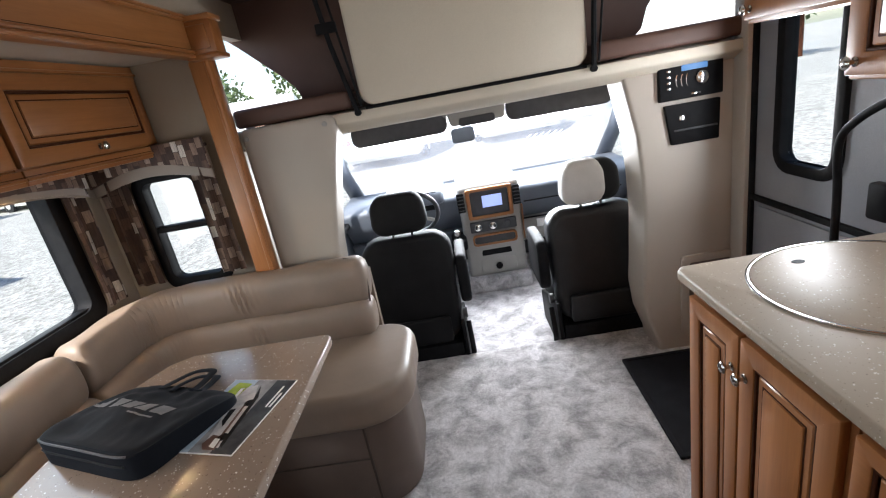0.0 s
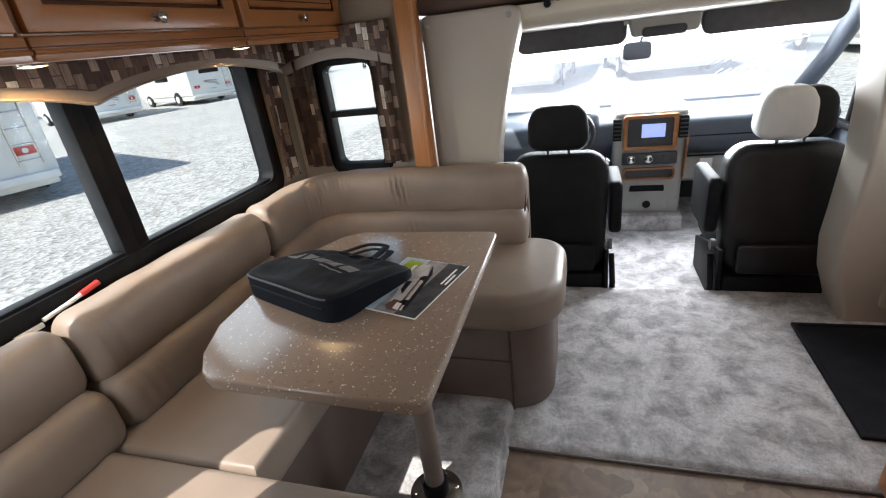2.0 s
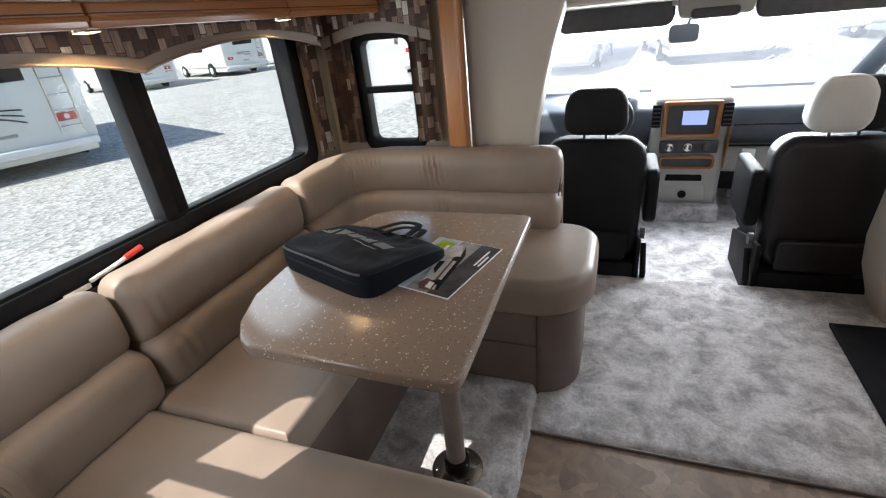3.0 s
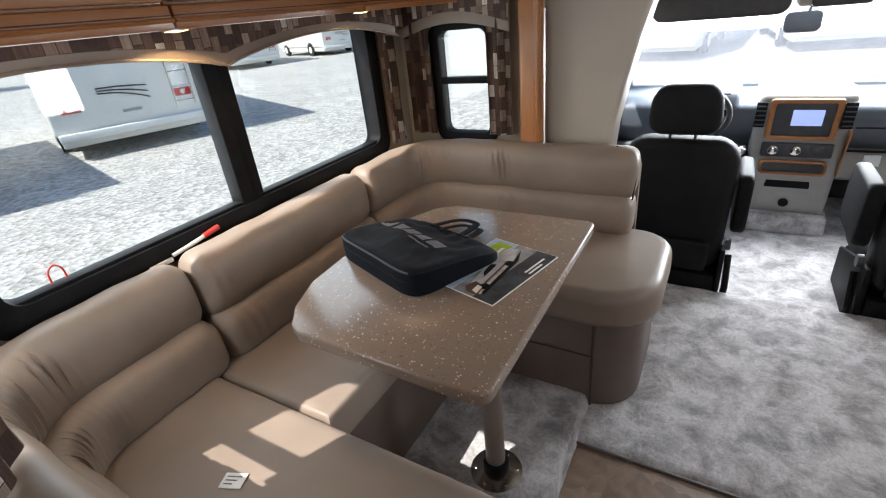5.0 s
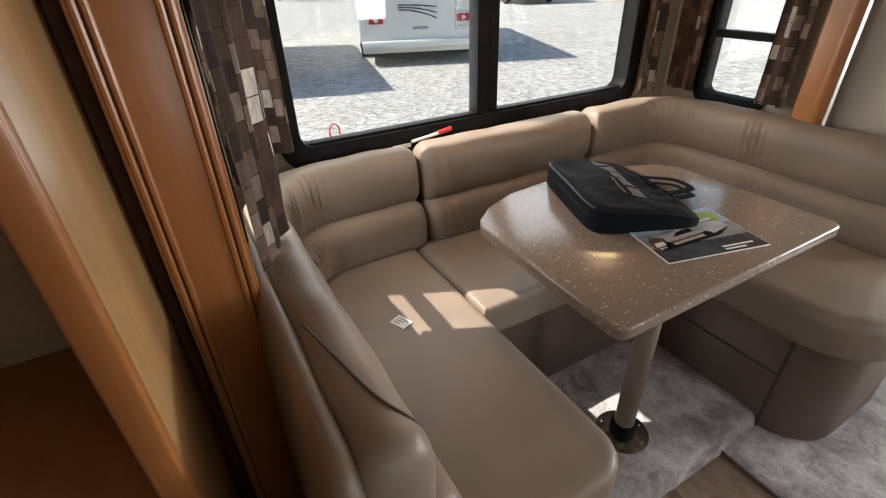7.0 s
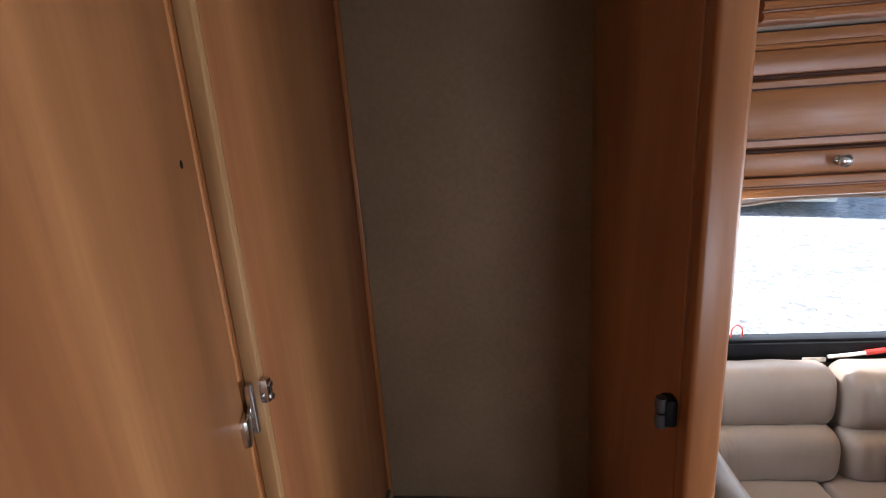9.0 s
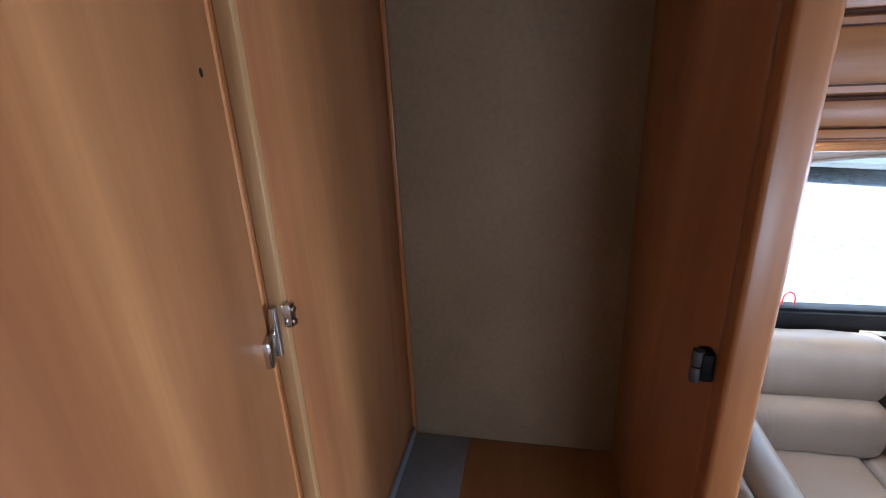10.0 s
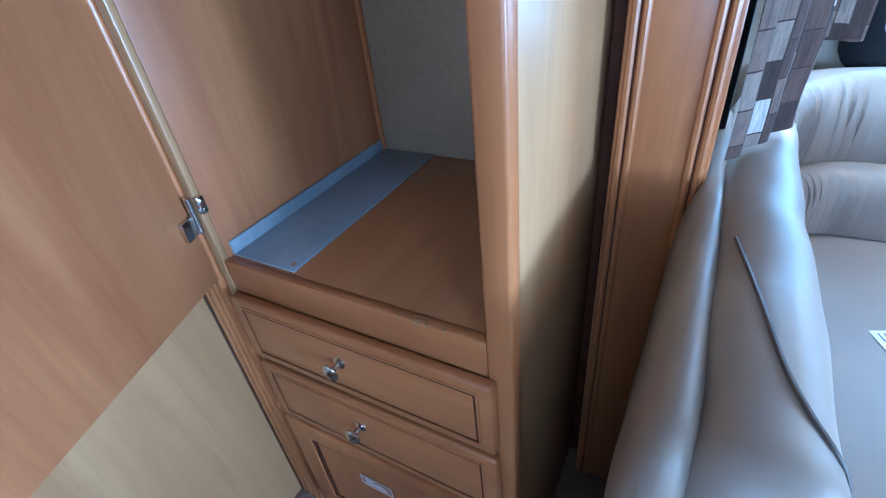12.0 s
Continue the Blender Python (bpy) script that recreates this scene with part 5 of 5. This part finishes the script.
part("control_panel", box(0.06, 0.42, 3.435, 3.47, 0.415, 0.50, 0.01), M_GREY_PLASTIC, dash)
for q in (0.12, 0.235, 0.35):
    part("dial", lathe([(0.028, 0), (0.028, 0.014), (0.022, 0.018), (0.001, 0.019)], pose(q, 3.437, 0.46, 90), 18), M_CHROME if q < 0.3 else M_GREY_PLASTIC, dash)
part("wood_slot", ring(round_rect(0.065, 0.415, 0.30, 0.39, 0.03), round_rect(0.08, 0.40, 0.315, 0.375, 0.02), "y", 3.445, 3.50, 0.004), M_WOOD["x"], dash)
part("slot", box(0.075, 0.405, 3.46, 3.50, 0.31, 0.38, 0), M_GREY_PLASTIC, dash)
part("wood_cheek", prism([(3.41, 0.52), (3.40, 0.60), (3.52, 0.58), (3.56, 0.30), (3.47, 0.30)], "x", 0.468, 0.476, 0.003), M_WOOD["z"], dash)
part("storage_slot", box(0.12, 0.36, 3.485, 3.52, 0.20, 0.265, 0.008), M_BLACK, dash)
part("ash_tray", box(0.10, 0.39, 3.492, 3.52, 0.05, 0.175, 0.012), M_DASH_LIGHT, dash)
part("power_socket", lathe([(0.028, 0), (0.028, 0.008), (0.018, 0.012), (0.012, 0.004)], pose(0.245, 3.492, 0.10, 90), 16), M_BLACK, dash)
part("cluster_hood", prism([(3.40, 0.70), (3.42, 0.80), (3.60, 0.86), (3.85, 0.80), (3.8, 0.7)], "x", -0.55, -0.10, 0.03, 3), M_DASH, dash)
part("gauges", box(-0.50, -0.15, 3.425, 3.44, 0.66, 0.80, 0.01), M_BLACK, dash)
part("warning_tag", box(0.60, 0.68, 3.60, 3.612, 0.335, 0.40, 0.002), M_PAPER, dash)

wheel = thing("steering_wheel", "dark steering wheel before the driver's seat", "steering wheel", "", pose(-0.335, 3.13, 0.73, -62))
part("rim", tube([(0.19 * math.cos(a), 0.19 * math.sin(a), 0) for a in (2 * math.pi * k / 40 for k in range(41))], 0.016, 10), M_GREY_PLASTIC, wheel)
part("hub", lathe([(0.065, -0.05), (0.075, -0.02), (0.065, 0.01), (0.001, 0.016)], None, 20), M_DASH, wheel)
for a in (0, 120, 240):
    part("spoke", tube([(0.05 * math.cos(radians(a + 30)), 0.05 * math.sin(radians(a + 30)), -0.01), (0.185 * math.cos(radians(a + 30)), 0.185 * math.sin(radians(a + 30)), 0)], 0.016, 8, None, 0.5), M_DASH_LIGHT, wheel)
part("column", tube([(0, 0, -0.02), (0, 0.0, -0.34)], 0.05, 12), M_GREY_PLASTIC, wheel)
gear = thing("gear_lever", "short gear lever with a chrome-topped knob", "gear lever")
part("stalk", tube([(-0.04, 3.46, 0.36), (-0.045, 3.38, 0.45)], 0.012, 8), M_BLACK, gear)
part("grip", lathe([(0.016, 0), (0.026, 0.02), (0.024, 0.05), (0.001, 0.06)], pose(-0.045, 3.38, 0.44, 20), 14), M_CHROME, gear)
part("gaiter", prism([(3.40, 0.30), (3.38, 0.38), (3.55, 0.42), (3.6, 0.28)], "x", -0.10, 0.02, 0.02), M_BLACK, gear)

for x0, x1 in ((-0.58, 0.02), (0.385, 1.03)):
    v = thing("sun_visor", "dark grey sun visor folded against the roof", "visor", "sun visors")
    part("pad", prism(round_rect(x0, x1, 1.252, 1.385, 0.05), "y", 2.905, 2.96, 0.015, 3), M_GREY_PLASTIC, v)
    part("clip", box(x1 - 0.02, x1 + 0.02, 2.895, 2.915, 1.345, 1.378, 0.006), M_DASH_LIGHT, v)
rc = thing("roof_console", "grey roof console with a dark reading lamp", "console")
part("body", prism([(0.02, 1.395), (0.385, 1.395), (0.37, 1.285), (0.04, 1.28)], "y", 2.87, 3.04, 0.02, 3), M_DASH_LIGHT, rc)
part("lens", prism(round_rect(0.09, 0.31, 1.275, 1.325, 0.02), "y", 2.858, 2.885, 0.006), M_GREY_PLASTIC, rc)
rv = thing("rear_mirror", "small mirror hanging at the windscreen", "mirror")
part("shell", prism(round_rect(0.03, 0.20, 1.13, 1.235, 0.03), "y", 3.32, 3.35, 0.01, 3), M_DASH, rv)
part("stem", tube([(0.13, 3.345, 1.22), (0.16, 3.35, 1.30)], 0.009, 8), M_DASH, rv)
belt = thing("seat_belt", "grey seat belt hanging from the door pillar", "belt")
part("webbing", tube(smooth_line([(1.335, 2.60, 1.15), (1.325, 2.60, 0.8), (1.31, 2.58, 0.35)]), 0.022, 8, None, 0.12), M_DASH_LIGHT, belt)
part("anchor", box(1.30, 1.36, 2.57, 2.63, 1.12, 1.20, 0.012), M_GREY_PLASTIC, belt)


# ---- galley and entry ----
mat = thing("entry_mat", "black ribbed rubber mat inside the entry door", "mat")
part("rubber", prism([(0.70, 1.40), (0.72, 2.075), (1.30, 2.085), (1.30, 1.40)], "z", 0.014, 0.024, 0.004), M_RUBBER, mat)
part("border", ring([(0.695, 1.395), (0.715, 2.08), (1.305, 2.09), (1.305, 1.395)], [(0.715, 1.415), (0.735, 2.06), (1.29, 2.07), (1.29, 1.415)], "z", 0.014, 0.029, 0.002), M_RUBBER, mat)

for y0, y1 in ((0.30, 0.565), (0.57, 1.12)):
    c = thing("galley_cabinet", "cherry wood galley base cabinet with panel doors", "cabinet", "galley cabinets", pose(0.022, 0.03, 0))
    part("body", box(0.602, 1.31, y0, y1, 0.07, 0.868, 0.002), M_WOOD["z"], c)
    part("toe_kick", box(0.66, 1.31, y0, y1, 0.0, 0.07, 0.001), M_GROOVE, c)
    FACE = lambda y, z: pose(0.602, y, z, 0, 0, 180)
    if y0 > 0.5:
        panel_door(c, FACE(1.105, 0.10), 0.228, 0.755, "z", 0.05, (0.205, 0.66))
        panel_door(c, FACE(0.870, 0.10), 0.285, 0.755, "z", 0.05, (0.022, 0.66))
    else:
        panel_door(c, FACE(y1 - 0.01, 0.10), y1 - y0 - 0.02, 0.60, "z", 0.05, (0.022, 0.52))
        panel_door(c, FACE(y1 - 0.01, 0.715), y1 - y0 - 0.02, 0.14, "y", 0.035, None, "drawer_front")
cb = thing("galley_cabinet", "cherry wood galley base cabinet with panel doors", "cabinet", "galley cabinets", pose(0.022, 0.03, 0))
part("body", box(0.602, 1.31, -0.66, 0.295, 0.07, 0.868, 0.002), M_WOOD["z"], cb)
for q in (0.285, -0.035, -0.355):
    panel_door(cb, pose(0.602, q, 0.10, 0, 0, 180), 0.30, 0.755, "z", 0.05, (0.022, 0.66))
ct = thing("countertop", "speckled beige solid-surface galley counter", "countertop", "", pose(0.022, 0.03, 0))
part("slab", prism([(0.575, -0.66), (0.585, 1.18), (0.605, 1.205), (1.31, 1.215), (1.31, -0.66)], "z", 0.868, 0.900, 0.008, 3), M_COUNTER, ct)
part("back_lip", box(1.29, 1.32, -0.66, 1.21, 0.90, 0.96, 0.004), M_COUNTER, ct)
sk = thing("sink_cover", "round speckled cover over the galley sink with a finger hole", "sink cover", "", pose(0.022, 0.03, 0))


def oval(rx, ry, n=48):
    return [(rx * math.cos(2 * math.pi * k / n), ry * math.sin(2 * math.pi * k / n)) for k in range(n)]


SM = pose(0.95, 0.945, 0.9, 0, 0, 0)
part("cover", prism(oval(0.262, 0.256), "z", -0.002, 0.004, 0.002), M_COUNTER, sk, "", True, SM)
part("sink_rim", ring(oval(0.272, 0.266), oval(0.2635, 0.2575), "z", -0.002, 0.0055, 0.001), M_CHROME, sk, "", True, SM)
part("finger_hole", prism(oval(0.017, 0.012, 20), "z", 0.004, 0.0048), M_BLACK, sk, "", True, SM @ pose(-0.078, 0.16, 0))
lid = thing("cooktop_cover", "second round cover further along the counter", "cover", "", pose(0.022, 0.03, 0))
part("rim", ring(oval(0.232, 0.232), oval(0.224, 0.224), "z", -0.002, 0.006, 0.001), M_CHROME, lid, "", True, pose(0.93, 0.44, 0.9))
part("cover", prism(oval(0.222, 0.222), "z", -0.002, 0.004, 0.002), M_COUNTER, lid, "", True, pose(0.93, 0.44, 0.9))
fc = thing("faucet", "chrome galley faucet with a high spout", "faucet", "", pose(0.022, 0.03, 0))
part("base", lathe([(0.03, 0.90), (0.03, 0.91), (0.02, 0.92), (0.017, 0.96)], pose(1.21, 1.14, 0), 18), M_CHROME, fc)
part("spout", tube(smooth_line([(1.21, 1.14, 0.94), (1.21, 1.14, 1.07), (1.19, 1.10, 1.13), (1.14, 1.04, 1.12), (1.12, 1.01, 1.07)]), 0.011, 12), M_CHROME, fc)
part("handle", tube([(1.21, 1.16, 0.95), (1.23, 1.205, 0.975)], 0.008, 8), M_CHROME, fc)

ed = structure(thing("door_1", "grey entry door with a tall black-framed frosted window", "door", "", pose(0, 0.03, 0)), "grey entry door with a tall black-framed frosted window", "door")
part("leaf", ring(round_rect(1.235, 2.02, 0.0, 1.97, 0.02), round_rect(1.555, 1.815, 1.0, 1.62, 0.05), "x", 1.325, 1.355, 0.003), M_DOOR_GREY, ed)
part("window_frame", ring(round_rect(1.515, 1.855, 0.955, 1.665, 0.09), round_rect(1.555, 1.812, 1.0, 1.62, 0.05), "x", 1.305, 1.36, 0.006), M_BLACK, ed)
pn = part("pane", prism(round_rect(1.555, 1.812, 1.0, 1.62, 0.05), "x", 1.34, 1.344), M_GLASS, ed, "", False)
pn.visible_shadow = False
part("door_seal", box(1.305, 1.33, 1.985, 2.03, 0.0, 1.97, 0.006), M_BLACK, ed)
part("kick_rail", box(1.308, 1.328, 1.24, 1.99, 0.80, 0.825, 0.004), M_BLACK, ed)
part("latch", box(1.29, 1.33, 1.30, 1.38, 0.88, 1.0, 0.012), M_BLACK, ed)
part("lower_panel", box(1.315, 1.328, 1.28, 1.95, 0.10, 0.78, 0.008), M_DOOR_GREY, ed)
slab("door_casing", "cream casing beside the entry door", "trim", box(1.285, 1.32, 2.03, 2.13, 0.0, 2.05, 0.008), M_PANEL)
gh = thing("grab_handle", "bent black steel grab handle by the entry door", "handle")
part("bar", tube(smooth_line([(1.22, 1.415, 0.03), (1.215, 1.415, 0.5), (1.21, 1.42, 0.95), (1.205, 1.425, 1.13), (1.2, 1.36, 1.21), (1.2, 1.24, 1.275), (1.25, 1.17, 1.29)]), 0.012, 10), M_BLACK, gh)
part("foot", lathe([(0.03, 0.024), (0.03, 0.034), (0.013, 0.05)], pose(1.22, 1.415, 0), 14), M_BLACK, gh)
for y0, y1, z0, x0 in ((1.15, 1.56, 1.525, 1.0), (0.45, 1.14, 1.355, 0.985)):
    c = thing("galley_overhead_cabinet", "cherry wood overhead cabinet above the galley", "cabinet", "galley cabinets")
    part("body", box(x0, 1.315, y0, y1, z0, 2.055, 0.004), M_WOOD["z"], c)
    panel_door(c, pose(x0, y1 - 0.01, z0 + 0.012, 0, 0, 180), y1 - y0 - 0.02, 2.04 - z0 - 0.012, "z", 0.05, (0.03, 0.03))
wo = thing("wall_outlet", "black outlet on the galley wall", "outlet")
part("plate", box(1.30, 1.318, 1.10, 1.19, 1.05, 1.16, 0.008), M_BLACK, wo)

# bed behind the partition
bed = thing("bed", "unmade bed with a rumpled grey-beige duvet", "bed")
part("base", box(0.15, 1.30, -2.95, -1.15, 0.0, 0.42, 0.01), M_LEATHER_SHADED, bed)
db = bmesh.new()
bmesh.ops.create_grid(db, x_segments=50, y_segments=70, size=0.5)
bmesh.ops.scale(db, vec=(1.2, 1.85, 1), verts=db.verts)
bmesh.ops.translate(db, vec=(0.72, -2.05, 0.62), verts=db.verts)
for v in db.verts:
    e = min(v.co.x - 0.12, 1.32 - v.co.x, v.co.y + 2.975, -1.125 - v.co.y)
    v.co.z += 0.05 * noise.noise(v.co * 3.1) + 0.025 * abs(noise.noise(v.co * 8.0)) - max(0, 0.12 - e) * 1.6
part("duvet", db, mottled("satin_duvet", (0.42, 0.38, 0.34), (0.50, 0.46, 0.42), 5, 0.4, 200, 0.2), bed)


# ---- outside ----
G = -0.65
gb = bmesh.new()
bmesh.ops.create_grid(gb, x_segments=60, y_segments=60, size=400)
bmesh.ops.translate(gb, vec=(0, 0, G), verts=gb.verts)
slab("ground", "pale gravel yard reaching to the horizon", "ground", gb, M_GRAVEL)


def parked_rv(m, label, length=7.0, width=2.9, high=2.75):
    """A motorhome seen from its rear end, which stands at the local origin and faces +x."""
    r = thing("motorhome", label, "motorhome", "parked motorhomes", m)
    h = width / 2
    part("body", prism(round_rect(-h, h, 0.50, high + 0.35, 0.12), "x", -length, 0.0, 0.06, 3), M_RV, r)
    part("skirt", box(-length + 0.3, -0.12, -h + 0.06, h - 0.06, 0.28, 0.52, 0.03), M_RV, r)
    part("bumper", box(-0.05, 0.12, -h + 0.05, h - 0.05, 0.42, 0.58, 0.03), M_WHITE, r)
    for s in (-1, 1):
        lamp = part("tail_light", box(0.0, 0.035, s * (h - 0.42) - 0.17, s * (h - 0.42) + 0.17, 0.94, 1.10, 0.02), M_RED, r, "red tail light")
        part("reflector", lathe([(0.05, 0), (0.05, 0.012), (0.001, 0.014)], pose(0.033, s * (h - 0.42), 1.02, 0, 90, 0), 14), M_WHITE, lamp)
        part("side_window", box(-length * 0.6, -length * 0.35, s * h - 0.01, s * h + 0.012, 1.5, 2.1, 0.005), M_BLACK, r)
        part("wheel_arch", lathe([(0.44, -0.02), (0.44, 0.02)], pose(-1.9, s * (h + 0.0), 0.40, 90), 24), M_TYRE, r)
        for q in (-1.9, -length + 1.2):
            w = part("wheel", lathe([(0.28, -0.11), (0.36, -0.10), (0.38, -0.05), (0.38, 0.05), (0.36, 0.10), (0.28, 0.11)], pose(q, s * (h - 0.08), 0.38, 90), 26), M_TYRE, r)
            part("hub", lathe([(0.20, -0.13), (0.20, 0.13), (0.06, 0.15)], pose(q, s * (h - 0.08), 0.38, 90 * (1 if s < 0 else -1)), 18), M_WHITE, w)
    part("rear_window", box(-0.005, 0.012, -0.65, 0.65, 1.75, 2.3, 0.005), M_BLACK, r)
    for k in range(3):
        part("swoosh", tube([(0.012, -0.5 + 0.9 * t, 1.22 + 0.05 * k - 0.20 * t * t * (1 - 0.35 * k)) for t in (q / 10 for q in range(11))], 0.014, 6), M_GREY_PLASTIC, r)
    part("plate", box(0.0, 0.015, -0.18, 0.18, 0.80, 0.86, 0.005), M_DASH_LIGHT, r)
    lad = part("ladder_rail", tube([(0.14, h - 0.62, 0.75), (0.14, h - 0.62, high + 0.3)], 0.02, 8), M_CHROME, r)
    part("ladder_rail", tube([(0.14, h - 0.25, 0.75), (0.14, h - 0.25, high + 0.3)], 0.02, 8), M_CHROME, r)
    for k in range(7):
        part("rung", tube([(0.14, h - 0.62, 0.85 + 0.3 * k), (0.14, h - 0.25, 0.85 + 0.3 * k)], 0.016, 8), M_CHROME, lad)
    return r


first = parked_rv(pose(-10.9, 5.5, G, 0, 0, -22), "cream motorhome parked with its rear end towards the window")
copy_thing(first, pose(-10.2, 0.1, G, 0, 0, -14))
copy_thing(first, pose(-24.0, 20.0, G, 0, 0, -20))
copy_thing(first, pose(-22.5, 26.0, G, 0, 0, -20))
copy_thing(first, pose(-21.0, 32.5, G, 0, 0, -20))
copy_thing(first, pose(-2.5, 16.0, G, 0, 0, -95))
copy_thing(first, pose(2.6, 17.0, G, 0, 0, -85))
copy_thing(first, pose(10.0, 16.5, G, 0, 0, -80))
copy_thing(first, pose(-7.2, 19.0, G, 0, 0, -75))
copy_thing(first, pose(12.0, 4.0, G, 0, 0, 175))


def tree(x, y, size, seed):
    rnd = random.Random(seed)
    t = thing("tree", "broad green tree at the edge of the yard", "tree", "trees", pose(x, y, G))
    part("trunk", tube([(0, 0, 0), (0.1, 0.05, size * 0.25), (0.0, 0.1, size * 0.55)], [0.22, 0.16, 0.08], 8), M_GROOVE, t)
    b = bmesh.new()
    for k in range(900):
        a, c, rr = rnd.uniform(0, 6.283), rnd.uniform(-1, 1), rnd.random() ** 0.45
        s = math.sqrt(1 - c * c)
        lump = 1 + 0.35 * noise.noise(Vector((s * math.cos(a) * 2, s * math.sin(a) * 2, c * 2 + seed)))
        p = Vector((s * math.cos(a) * rr * size * 0.38 * lump, s * math.sin(a) * rr * size * 0.38 * lump, size * 0.62 + c * rr * size * 0.34 * lump))
        d = 0.16 + 0.16 * rnd.random()
        u = Vector((rnd.gauss(0, 1), rnd.gauss(0, 1), rnd.gauss(0, 1))).normalized()
        w = u.orthogonal().normalized()
        q = [b.verts.new(p + d * o) for o in (u, w * 0.6, -u, -w * 0.6)]
        b.faces.new(q)
    part("crown", b, M_LEAF, t, "", False)
    return t


for k, (x, y, s) in enumerate(((-30, 45, 9), (-22, 48, 8), (-12, 46, 9), (2, 50, 10), (14, 46, 8), (-45, 10, 9), (-44, 22, 10), (24, 34, 9), (-38, 36, 9))):
    tree(x, y, s, k)
